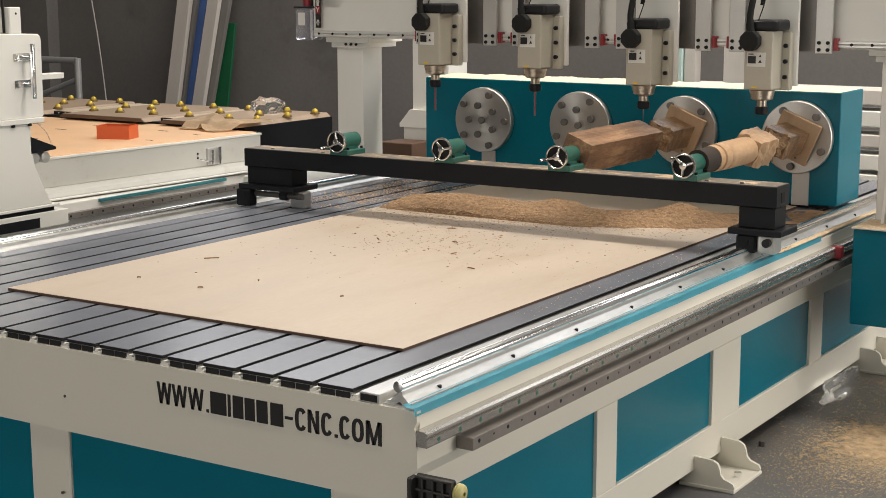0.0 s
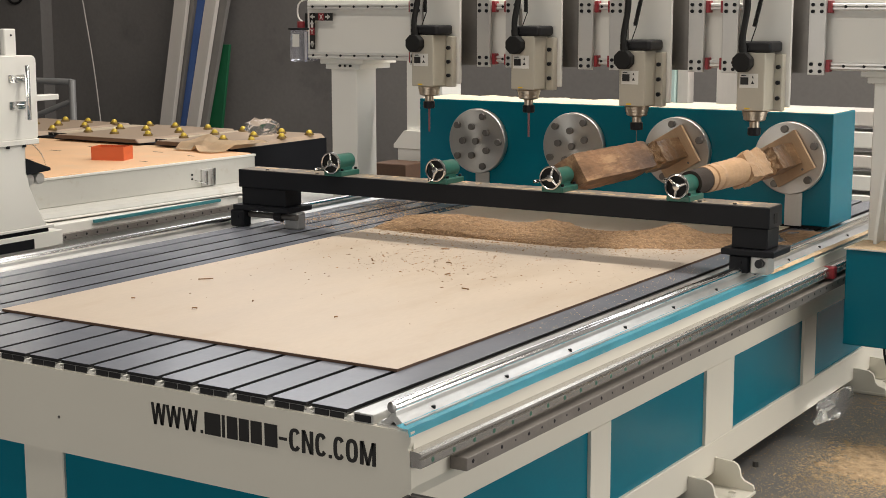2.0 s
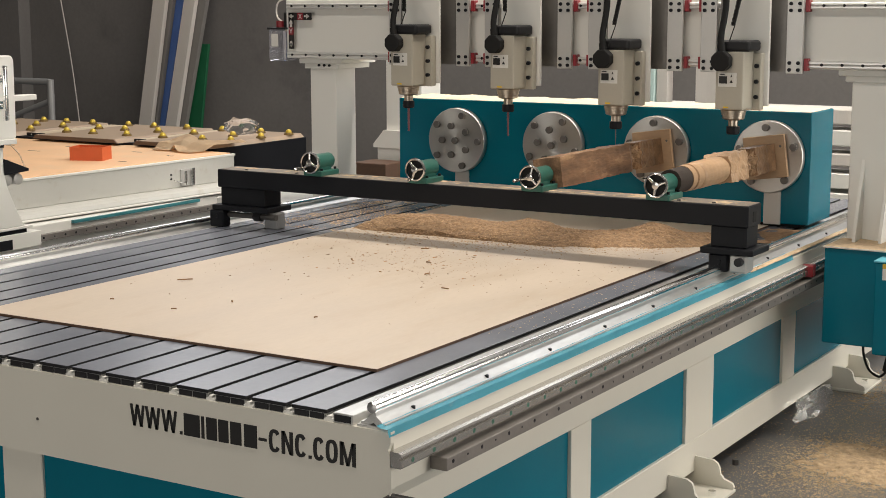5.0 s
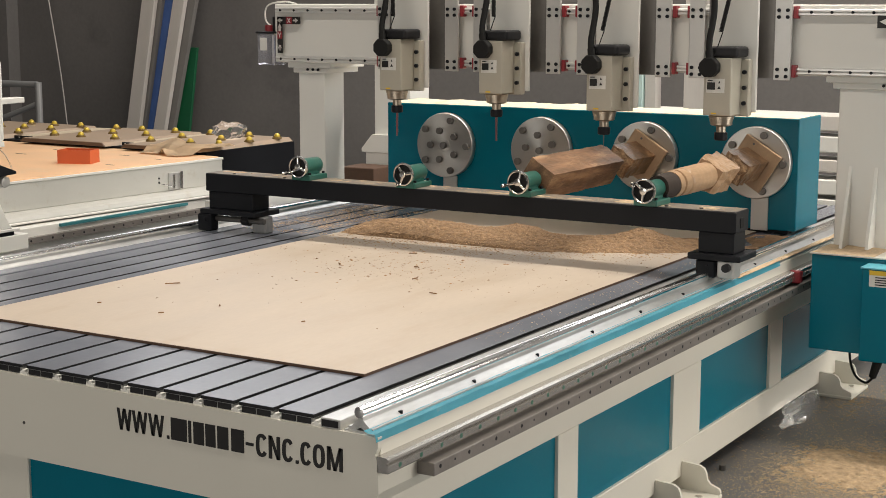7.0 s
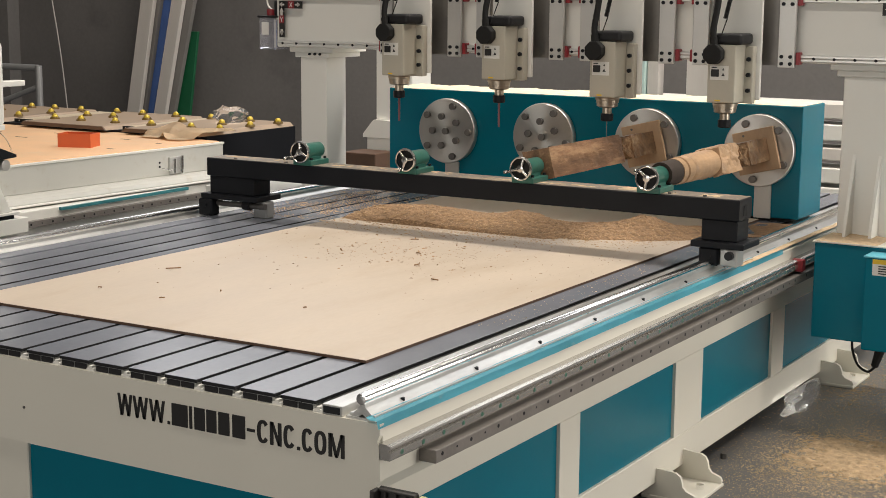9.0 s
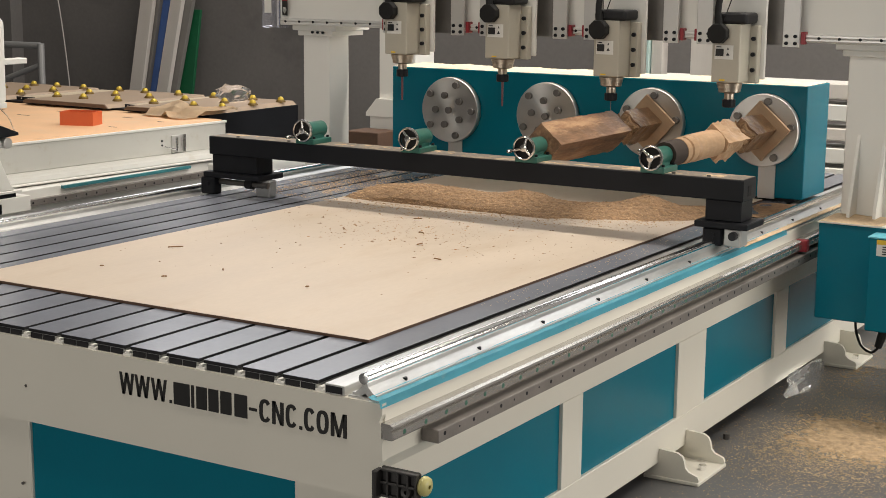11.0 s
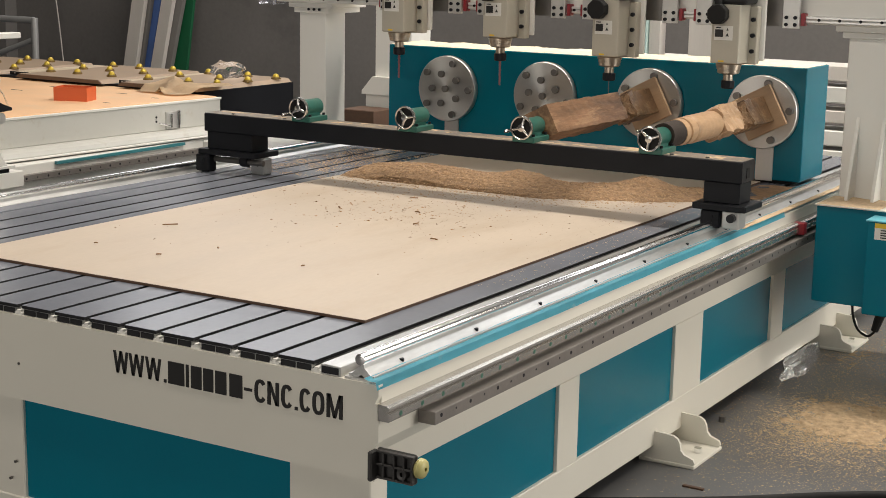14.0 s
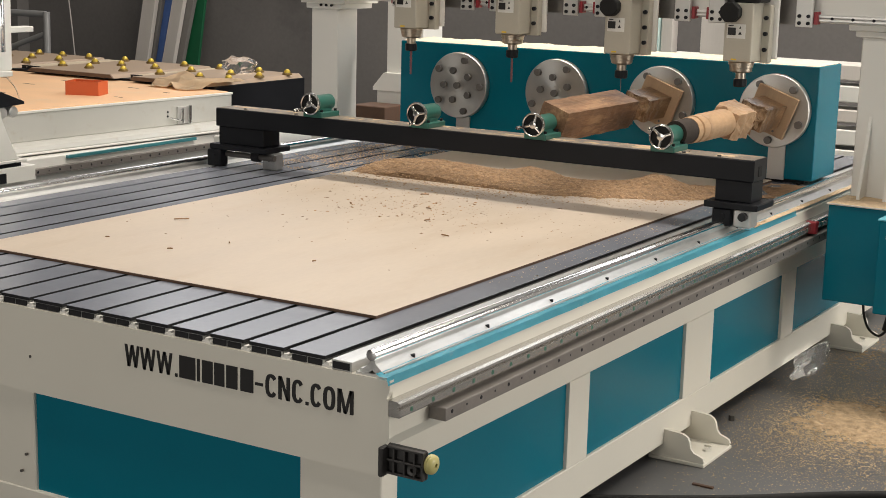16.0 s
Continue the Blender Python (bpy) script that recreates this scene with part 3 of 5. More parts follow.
def tailstock(turn, reach):
    """Green quill tailstock with a chrome handwheel; its origin is on the beam, under the axis."""
    t = thing("tailstock", "small green enamel tailstock with chrome handwheel on the beam", "tailstock", group="tailstocks on the beam")
    a = ZW - 0.959
    part("base", box(-0.045, 0.045, 0.012, 0.136, 0, 0.022, 0.003), GREEN, t)
    for x in (-0.034, 0.034):
        for y in (0.03, 0.122):
            part("screw", cyl((x, y, 0.022), (x, y, 0.031), 0.006, seg=8), BLACK, t)
    part("quill_body", lathe([(0, 0.02), (0, 0.031), (0.004, 0.034), (0.012, 0.034), (0.014, 0.032), (0.106, 0.032), (0.109, 0.03), (0.109, 0.018)], (0, 0.018, a), "y", 28), GREEN, t, smooth=True)
    part("saddle", box(-0.026, 0.026, 0.022, 0.11, 0.02, a - 0.02, 0.002), GREEN, t)
    part("quill", cyl((0, 0.12, a), (0, 0.135, a), 0.016, 0.012), STEEL, t, smooth=True)
    part("centre_point", cyl((0, 0.135, a), (0, 0.16, a), 0.012, 0.001), STEEL, t, smooth=True)
    w = part("handwheel", lathe([(-0.005, 0.0375), (-0.0075, 0.0405), (-0.005, 0.0442), (0.0, 0.0455), (0.005, 0.0442), (0.0075, 0.0405), (0.005, 0.0375)], (0, 0.0, a), "y", 36, ring=True), CHROME, t, "polished chrome handwheel", smooth=True)
    # close the rim's inner side
    part("hub", cyl((0, -0.008, a), (0, 0.018, a), 0.0135, seg=20, bevel=0.001), CHROME, w, smooth=True)
    part("dished_web", lathe([(0.004, 0.004), (0.006, 0.03), (0.0075, 0.0385), (0.0095, 0.0385), (0.009, 0.004)], (0, 0, a), "y", 32), RUBBER, w, "dark recessed wheel web", smooth=True)
    for k in range(3):
        g = 2 * math.pi * k / 3 + radians(turn)
        part("spoke", cyl((0.008 * math.cos(g), 0.001, a + 0.008 * math.sin(g)), (0.0385 * math.cos(g), 0.001, a + 0.0385 * math.sin(g)), 0.0075, 0.0055, seg=10), CHROME, w, smooth=True)
    g = radians(turn + 120)
    c, d = 0.04 * math.cos(g), 0.04 * math.sin(g)
    part("crank_handle", lathe([(0, 0.003), (-0.006, 0.0045), (-0.6 * reach, 0.0068), (-0.92 * reach, 0.0062), (-reach, 0.003)], (c, -0.006, a + d), "y", 14), CHROME, w, smooth=True)
    return t


for k, (turn, reach) in enumerate(((95, 0.06), (130, 0.022), (75, 0.05), (20, 0.03))):
    tailstock(turn, reach).matrix_basis = pose(-(3 - k) * PX, YB - 0.02, 0.959)

# ---- headstock with its four face plates ----
YP = 3.246


def headstock():
    t = thing("headstock_box", "long teal steel headstock box with sawdust on its top", "machine housing", (-0.83, 3.4, TOP))
    part("housing", box(-1.836, 0.17, YP + 0.035, 3.566, 0.735, 1.199, 0.003), TEAL, t)
    part("base_plate", box(-1.8, 0.13, YP + 0.06, 3.55, TOP, 0.735), BLACK, t)
    part("stay_plate", box(-0.02, 0.052, YP + 0.026, YP + 0.033, TOP + 0.012, 0.87), GREYP, t)
    part("stay_plate", box(-1.52, -1.448, YP + 0.026, YP + 0.033, TOP + 0.012, 0.87), GREYP, t)


headstock()


def hex_bolt(t, r, degrees):
    c, s = r * math.cos(radians(degrees)), r * math.sin(radians(degrees))
    b = part("bolt", cyl((c, 0, s), (c, -0.018, s), 0.0155, seg=20, bevel=0.002), DARKS, t, "dark socket head bolt")
    part("socket", cyl((c, -0.0165, s), (c, -0.0174, s), 0.007, seg=6), BLACK, b)


def face_plate():
    """Turned steel face plate, axis through its origin, bolts in two rings."""
    t = thing("face_plate", "turned steel face plate with hex bolts on the headstock", "face plate", group="face plates on the headstock")
    part("disc", lathe([(0.034, 0.05), (0.034, 0.148), (0.028, 0.15), (0.004, 0.15), (0, 0.147), (0, 0.03), (-0.001, 0.029), (-0.001, 0.006)], (0, 0, 0), "y", 72), TURNED, t, smooth=True)
    for k in range(5):
        hex_bolt(t, 0.121, 72 * k - 4)
    return t


def inner_bolts(t):
    for k in range(5):
        hex_bolt(t, 0.07, 72 * k + 32)
    hex_bolt(t, 0, 0)


plates = [face_plate() for k in range(4)]
for k, p in enumerate(plates):
    p.matrix_basis = pose(-(3 - k) * PX, YP, ZW, 0, -4 + 10 * (k % 2), 0)
for p in plates[:2]:
    inner_bolts(p)


def blank_board(t):
    part("mounting_board", box(-0.088, 0.088, -0.031, -0.0125, -0.088, 0.088, 0.002), WOODB, t, "pale square mounting board")
    part("screw_head", cyl((0.04, -0.031, -0.07), (0.04, -0.0325, -0.07), 0.005, seg=10), DARKS, t)
    return t


def section(bm, rows, seg=24):
    """Wooden body between the centres: rows of distance, half width, half height and roundness (0 square, 1 round), with a rough hewn face."""
    b = bmesh.new()
    rings = []
    for d, w, h, rnd, rough in rows:
        ring = []
        for i in range(seg):
            a = 2 * math.pi * i / seg
            c, s = math.cos(a), math.sin(a)
            q = max(abs(c), abs(s))
            k = (1 - rnd) / q + rnd
            j = 1 + rough * (noise.noise(Vector((c * 2.2, d * 30, s * 2.2))) + 0.5 * noise.noise(Vector((c * 5, d * 75, s * 5))))
            ring.append(b.verts.new((w * c * k * j, -d, h * s * k * j)))
        rings.append(ring)
    for u, v in zip(rings, rings[1:]):
        for i in range(seg):
            b.faces.new((u[i], u[(i + 1) % seg], v[(i + 1) % seg], v[i]))
    b.faces.new(rings[0])
    b.faces.new(rings[-1])
    bmesh.ops.recalc_face_normals(b, faces=b.faces)
    return join(bm, b)


def workpieces():
    """Distances run from the face plate towards the tailstock."""
    end = YP - YB - 0.10
    a = thing("wood_blank", "rough brown square wood blank clamped between plate and tailstock", "wood workpiece", group="workpieces on the lathe")
    blank_board(a)
    neck = [(0.031, 0.054, 0.046, 0.0, 0), (0.12, 0.054, 0.046, 0.0, 0.01)] + [(0.14 + 0.013 * i, 0.055 + 0.001 * math.sin(i * 1.7), 0.048, 0.03, 0.05 + 0.006 * i) for i in range(10)]
    waist = [(0.258 + 0.0075 * i, 0.05 - 0.015 * math.sin(math.pi * i / 11), 0.048 - 0.014 * math.sin(math.pi * i / 11), 0.25 + 0.35 * math.sin(math.pi * i / 11), 0.4) for i in range(12)]
    part("neck_block", section(None, neck, 32), NECK, a, "weathered neck with pale planed patches")
    part("carved_waist", section(None, waist, 32), SPLINT, a, "splintered carved waist")
    rows = [(0.34, 0.047, 0.047, 0.15, 0.2), (0.352, 0.053, 0.053, 0.06, 0.12), (0.37, 0.056, 0.056, 0.02, 0.06)]
    rows += [(0.38 + (end - 0.4) * i / 24, 0.057 + 0.001 * math.sin(i * 1.3), 0.058, 0.0, 0.035) for i in range(25)]
    part("blank", section(None, rows, 32), WOOD, a, "dark rough sawn blank")
    b = thing("turned_leg", "half-turned pale wooden leg clamped between plate and tailstock", "wood workpiece", group="workpieces on the lathe")
    blank_board(b)
    part("neck_block", section(None, neck, 32), NECK, b, "weathered neck with pale planed patches")
    part("carved_waist", section(None, waist, 32), SPLINT, b, "splintered carved waist")
    part("square_shoulder", section(None, [(0.34, 0.045, 0.045, 0.25, 0.3), (0.36, 0.05, 0.05, 0.1, 0.25)] + [(0.38 + 0.0145 * i, 0.055 + 0.003 * math.sin(i * 0.9), 0.056, 0.03, 0.13) for i in range(12)] + [(0.552, 0.053, 0.053, 0.2, 0.15)], 32), WOODL, b, "rough square shoulder")
    rows = [(0.545, 0.05, 0.05, 1, 0.01), (0.56, 0.0515, 0.0515, 1, 0.008)] + [(0.57 + 0.0125 * i, 0.0515 + 0.0006 * math.sin(i * 2.1), 0.0515 + 0.0006 * math.sin(i * 2.1), 1, 0.008) for i in range(18)]
    rows += [(0.788, 0.046, 0.046, 1, 0.02), (0.803, 0.0455, 0.0455, 1, 0.02), (0.806, 0.0505, 0.0505, 1, 0.02), (0.85, 0.05, 0.05, 1, 0.02), (0.853, 0.044, 0.044, 1, 0), (0.862, 0.044, 0.044, 1, 0), (0.865, 0.049, 0.049, 1, 0), (0.9, 0.048, 0.048, 1, 0.03)]
    part("turned_body", section(None, rows, 40), WOODL, b, "pale turned body", smooth=True)
    part("end_stub", section(None, [(0.895, 0.046, 0.046, 1, 0.03), (end, 0.044, 0.044, 1, 0.03)], 40), CHAR, b, "dark burnt end")
    return a, b


SPLINT = mat("splintered_wood", (0.4, 0.25, 0.14), 0.8, vary=0.5, scale=40, fine=160, bump=0.5, dirt=((0.2, 0.11, 0.05), 30, 0.5, 0.15, 0.7))
CHAR = mat("burnt_wood", (0.03, 0.02, 0.015), 0.8, vary=0.2, bump=0.05)
blank, leg = workpieces()
blank.matrix_basis = pose(-PX, YP, ZW)
leg.matrix_basis = pose(0, YP, ZW)

# ---- gantry ----
YS = 2.845
YG = 3.06
gantry = thing("gantry", "cream steel gantry with linear rails spanning the router bed", "gantry", (XC, 3.2, 0.36))


def gantry_parts():
    part("crossbeam", box(-2.33, 0.9, YG, YG + 0.2, 1.385, 1.66, 0.004), WHITE, gantry)
    for z in (1.403, 1.63):
        rail = part("linear_rail", prism([(YG, z - 0.014), (YG - 0.02, z - 0.014), (YG - 0.024, z - 0.01), (YG - 0.024, z - 0.004), (YG - 0.018, z), (YG - 0.024, z + 0.004), (YG - 0.024, z + 0.01), (YG - 0.02, z + 0.014), (YG, z + 0.014)], "x", -2.31, 0.88), PALER, gantry, "steel linear guide rail")
        for i in range(40):
            x = -2.28 + 0.08 * i
            if x < 0.85:
                part("rail_bolt", cyl((x, YG - 0.0245, z), (x, YG - 0.02, z), 0.006, seg=10), BLACK, rail)
    # columns
    for x0, x1, side in ((-2.208, -2.058, -1), (0.39, 0.645, 1)):
        c = part("column", box(x0, x1, YG + 0.02, YG + 0.18, 0.722, 1.34, 0.004), WHITE, gantry)
        part("cap_plate", box(x0 - 0.05, x1 + 0.05, YG + 0.0, YG + 0.28, 1.362, 1.385, 0.003), WHITE, c)
        part("cap_step", box(x0 - 0.025, x1 + 0.025, YG + 0.01, YG + 0.265, 1.338, 1.362, 0.003), WHITE, c)
        for xs in (x0 + 0.05, x0 + 0.15) if side > 0 else ():
            part("stiffener", prism([(YG + 0.02, 0.728), (YG - 0.075, 0.728), (YG - 0.07, 0.76), (YG + 0.02, 1.04)], "x", xs, xs + 0.012), WHITE, c)
        for k in range(3):
            part("bolt", cyl((x1 - 0.02 - 0.03 * k, YG + 0.0, 1.355), (x1 - 0.02 - 0.03 * k, YG - 0.008, 1.355), 0.006, seg=8), BLACK, c)
    # side boxes over the rails
    sb = part("side_box", box(0.375, 0.84, 2.86, 3.6, 0.352, 0.722, 0.004), TEAL, gantry, "teal side housing")
    part("side_box_lid", box(0.37, 0.84, 2.85, 3.6, 0.722, 0.728, 0.001), CREAM, sb)
    part("motor_cover", box(0.6, 0.99, 2.75, 2.86, 0.352, 0.70, 0.004), TEAL, sb)
    part("motor_cover_lid", box(0.595, 0.995, 2.745, 2.862, 0.70, 0.706, 0.001), FILM, sb)
    lab = part("warning_label", box(0.628, 0.74, 2.7485, 2.75, 0.636, 0.696), LABEL, sb, "white and yellow warning label")
    part("label_head", box(0.628, 0.74, 2.7475, 2.7485, 0.679, 0.696), YEL, lab)
    for i in range(4):
        part("print_bar", box(0.65, 0.692, 2.7475, 2.7485, 0.642 + 0.009 * i, 0.646 + 0.009 * i), INK, lab)
    part("label_picture", box(0.70, 0.735, 2.7475, 2.7485, 0.641, 0.673), INK, lab)
    part("wiper_block", box(0.294, 0.34, 2.835, 2.87, 0.604, 0.65, 0.003), RED, gantry, "red rail wiper block")
    part("side_box", box(-2.62, -2.17, 2.86, 3.6, 0.352, 0.722, 0.004), WHITE, gantry, "cream side housing")
    part("wiper_block", box(-2.17, -2.11, 2.835, 2.87, 0.598, 0.656, 0.003), RED, gantry, "red rail wiper block")
    # slider plates between the spindles
    for k in range(4):
        x = -(3 - k) * PX
        for dx in (0.18, -0.175):
            pl = part("slider_plate", box(x + dx - 0.033, x + dx + 0.033, YG - 0.055, YG - 0.04, 1.368, 1.9, 0.002), GREYP, gantry, "ground steel slider plate")
            for z in (1.383, 1.41, 1.612, 1.638):
                for ex in (-0.017, 0.018):
                    part("bolt", cyl((x + dx + ex, YG - 0.0545, z), (x + dx + ex, YG - 0.062, z), 0.0072, seg=10), BLACK, pl)
            for z in (1.403, 1.63):
                s = 1 if dx > 0 else -1
                part("wiper_block", box(x + dx + s * 0.041 - 0.008, x + dx + s * 0.041 + 0.008, YG - 0.04, YG - 0.003, z - 0.024, z + 0.024, 0.002), RED, pl, "red rail wiper block")
        part("z_housing", box(x - 0.13, x + 0.165, YG - 0.04, YG - 0.026, 1.375, 1.9), DARKS, gantry)
    rs = part("axis_sign", box(0.536, 0.7, YG - 0.0275, YG - 0.025, 1.572, 1.619), INK, gantry, "black axis arrow sign")
    part("arrow", prism([(0.545, 1.596), (0.57, 1.608), (0.57, 1.584)], "y", YG - 0.03, YG - 0.0275), LABEL, rs)
    # sign and lubricator on the crossbeam's end
    sg = part("axis_sign", box(-2.315, -2.285, YG - 0.0275, YG - 0.025, 1.43, 1.6), INK, gantry, "black axis arrow sign")
    part("axis_sign_arm", box(-2.315, -2.18, YG - 0.0275, YG - 0.025, 1.565, 1.6), INK, sg)
    part("red_field", box(-2.262, -2.228, YG - 0.029, YG - 0.0275, 1.566, 1.599), RED, sg)
    part("red_field", box(-2.314, -2.286, YG - 0.029, YG - 0.0275, 1.497, 1.532), RED, sg)
    lettering("X", -2.253, -2.237, 1.571, 1.594, YG - 0.029, sg, LABEL, 0.004, 0.001)
    lettering("Y", -2.308, -2.292, 1.503, 1.526, YG - 0.029, sg, LABEL, 0.004, 0.001)
    for cx, cz, dx, dz in ((-2.3, 1.583, -1, 0), (-2.205, 1.583, 1, 0), (-2.3, 1.552, 0, 1), (-2.3, 1.455, 0, -1)):
        tip = (cx + 0.013 * dx, cz + 0.016 * dz)
        part("arrow", prism([tip, (cx - 0.004 * dx - 0.011 * dz, cz - 0.003 * dz + 0.011 * dx), (cx - 0.004 * dx + 0.011 * dz, cz - 0.003 * dz - 0.011 * dx)], "y", YG - 0.03, YG - 0.0275), LABEL, sg)
        part("arrow_stem", box(cx - 0.006 - 0.006 * abs(dx) - 0.004 * dx, cx + 0.006 + 0.006 * abs(dx) - 0.004 * dx, YG - 0.03, YG - 0.0275, cz - 0.004 - 0.011 * abs(dz) - 0.005 * dz, cz + 0.004 + 0.004 * abs(dz) - 0.005 * dz), LABEL, sg)
    sg.location.x += 0.02
    ox, oy = -2.375, YG + 0.03
    jar = part("oil_jar", box(ox - 0.05, ox + 0.05, oy - 0.05, oy + 0.05, 1.37, 1.52, 0.008), JAR, gantry, "clear oil reservoir")
    part("jar_lid", box(ox - 0.055, ox + 0.055, oy - 0.055, oy + 0.055, 1.52, 1.53, 0.003), BLACKP, jar)
    part("jar_cap", cyl((ox - 0.01, oy, 1.53), (ox - 0.01, oy, 1.56), 0.022, seg=16), RED, jar)
    part("jar_label", box(ox - 0.028, ox + 0.012, oy - 0.053, oy - 0.051, 1.44, 1.5), LABEL, jar)
    part("pump_head", box(ox + 0.02, ox + 0.08, oy - 0.02, oy + 0.02, 1.53, 1.6, 0.004), BLACKP, jar)
    part("oil_hose", tube(curve_points([(ox + 0.03, oy, 1.54), (ox - 0.03, oy, 1.58), (ox - 0.02, oy, 1.65), (ox + 0.08, oy, 1.67), (ox + 0.15, oy, 1.66)], 8), 0.004, 8), LABEL, jar)


gantry_parts()


def spindle(bit):
    """Square air-cooled spindle on its lifting plate; the origin is at the body's lower end, on the axis."""
    t = thing("spindle_unit", "beige square spindle with black cap and steel collet on the gantry", "spindle", group="spindles on the gantry")
    part("lift_plate", box(-0.085, 0.105, 0.088, 0.103, 0.008, 0.7, 0.003), WHITE, t, "cream lifting plate")
    part("mount_flange", box(-0.075, 0.088, 0.05, 0.088, -0.005, 0.215, 0.003), SPIN, t)
    body = part("body", box(-0.056, 0.056, -0.055, 0.055, 0, 0.222, 0.005, seg=2), SPIN, t)
    for z in (0.045, 0.105, 0.165):
        part("flange_bolt", cyl((0.072, 0.05, z), (0.072, 0.038, z), 0.0085, seg=10), BLACK, body)
    part("cap", box(-0.055, 0.078, -0.055, 0.075, 0.222, 0.264, 0.012, seg=3), BLACKP, t, "black plastic fan cap")
    pl = part("plug", prism([(0.04 * math.cos(math.pi * (k + 0.5) / 4) * 1.0 - 0.025, 0.186 + 0.04 * math.sin(math.pi * (k + 0.5) / 4)) for k in range(8)], "y", -0.095, -0.055, bevel=0.003), RUBBER, t, "black cable plug")
    part("plug_neck", cyl((-0.025, -0.075, 0.215), (-0.028, -0.075, 0.25), 0.015, seg=16), RUBBER, pl, smooth=True)
    lb = part("rating_label", box(-0.044, 0.03, -0.0565, -0.055, 0.088, 0.142), LABEL, body, "white rating label")
    part("label_field", box(-0.04, -0.008, -0.0575, -0.0565, 0.1, 0.128), INK, lb)
    part("label_mark", prism([(0.002, 0.103), (0.016, 0.103), (0.009, 0.115)], "y", -0.0575, -0.0565), INK, lb)
    part("label_mark", prism([(0.005, 0.125), (0.013, 0.125), (0.009, 0.135)], "y", -0.0575, -0.0565), INK, lb)
    part("label_bar", box(-0.038, -0.018, -0.0575, -0.0565, 0.133, 0.137), INK, lb)
    part("badge", box(-0.022, 0.0, -0.0565, -0.055, 0.006, 0.012), YEL, body, "tiny yellow badge")
    part("nose", lathe([(0, 0.046), (-0.004, 0.049), (-0.012, 0.0485), (-0.013, 0.046), (-0.024, 0.0455), (-0.025, 0.043), (-0.037, 0.0425), (-0.041, 0.036), (-0.044, 0.02)], (0, 0, 0), "z", 36), BRONZE, t, "turned steel nose", smooth=True)
    part("shank", cyl((0, 0, -0.044), (0, 0, -0.068), 0.019, seg=24), BRONZE, t, smooth=True)
    part("collet_nut", lathe([(-0.066, 0.018), (-0.068, 0.0255), (-0.094, 0.0255), (-0.098, 0.022), (-0.098, 0.008)], (0, 0, 0), "z", 14), BLACK, t, "black collet nut")
    if bit == "long":
        part("cutter", cyl((0, 0, -0.095), (0, 0, -0.2), 0.005, 0.004, seg=12), BITR, t, "red coated cutter", smooth=True)
    elif bit == "fine":
        part("cutter", cyl((0, 0, -0.095), (0, 0, -0.165), 0.0022, 0.0006, seg=8), DARKS, t, "fine engraving cutter", smooth=True)
    part("power_cable", tube(curve_points([(-0.028, -0.075, 0.245), (-0.03, -0.07, 0.29), (-0.022, -0.05, 0.4), (-0.03, -0.04, 0.55), (-0.02, -0.02, 0.7)], 10), 0.0125, 12), RUBBER, t, "thick black cable", smooth=True)
    coil = []
    for i in range(330):
        a = i * 0.85
        z = 0.32 + 0.22 * i / 330
        coil.append((0.0 + 0.0075 * math.cos(a) + (0.0 if bit == "long" else 0.05) * (i / 330), -0.03 + 0.0075 * math.sin(a), z))
    part("coiled_air_hose", tube([(-0.012, -0.06, 0.23)] + coil, 0.0022, 6), RUBBER, t, "coiled black air hose")
    return t


for k in range(4):
    s = spindle("long" if k < 2 else ("fine" if k == 2 else ""))
    s.matrix_basis = pose(-(3 - k) * PX, YS, 1.288 if k < 2 else 1.236)



# ---- sawdust and chips ----


def drift(name, x0, x1, y0, y1, z, height, material, label, category, step=0.02, cut=0.0):
    """A loose drift: a height field over a stretch of support, open where it thins out."""
    b = bmesh.new()
    nx, ny = int((x1 - x0) / step), int((y1 - y0) / step)
    grid = {}
    for i in range(nx + 1):
        for j in range(ny + 1):
            x, y = x0 + i * step, y0 + j * step
            h = height(x, y)
            if h > cut:
                grid[i, j] = b.verts.new((x + 0.3 * step * noise.noise(Vector((x * 40, y * 40, 1))), y + 0.3 * step * noise.noise(Vector((x * 40, y * 40, 5))), z + h))
    for i in range(nx):
        for j in range(ny):
            q = [grid.get(k) for k in ((i, j), (i + 1, j), (i + 1, j + 1), (i, j + 1))]
            if all(q):
                b.faces.new(q)
            elif sum(v is not None for v in q) == 3:
                b.faces.new([v for v in q if v])
    for v in [v for v in b.verts if not v.link_faces]:
        b.verts.remove(v)
    for v in b.verts:
        if v.is_boundary:
            v.co.z = z + 0.0004
    return single(name, b, material, label, category, kind="stuff", smooth=True)


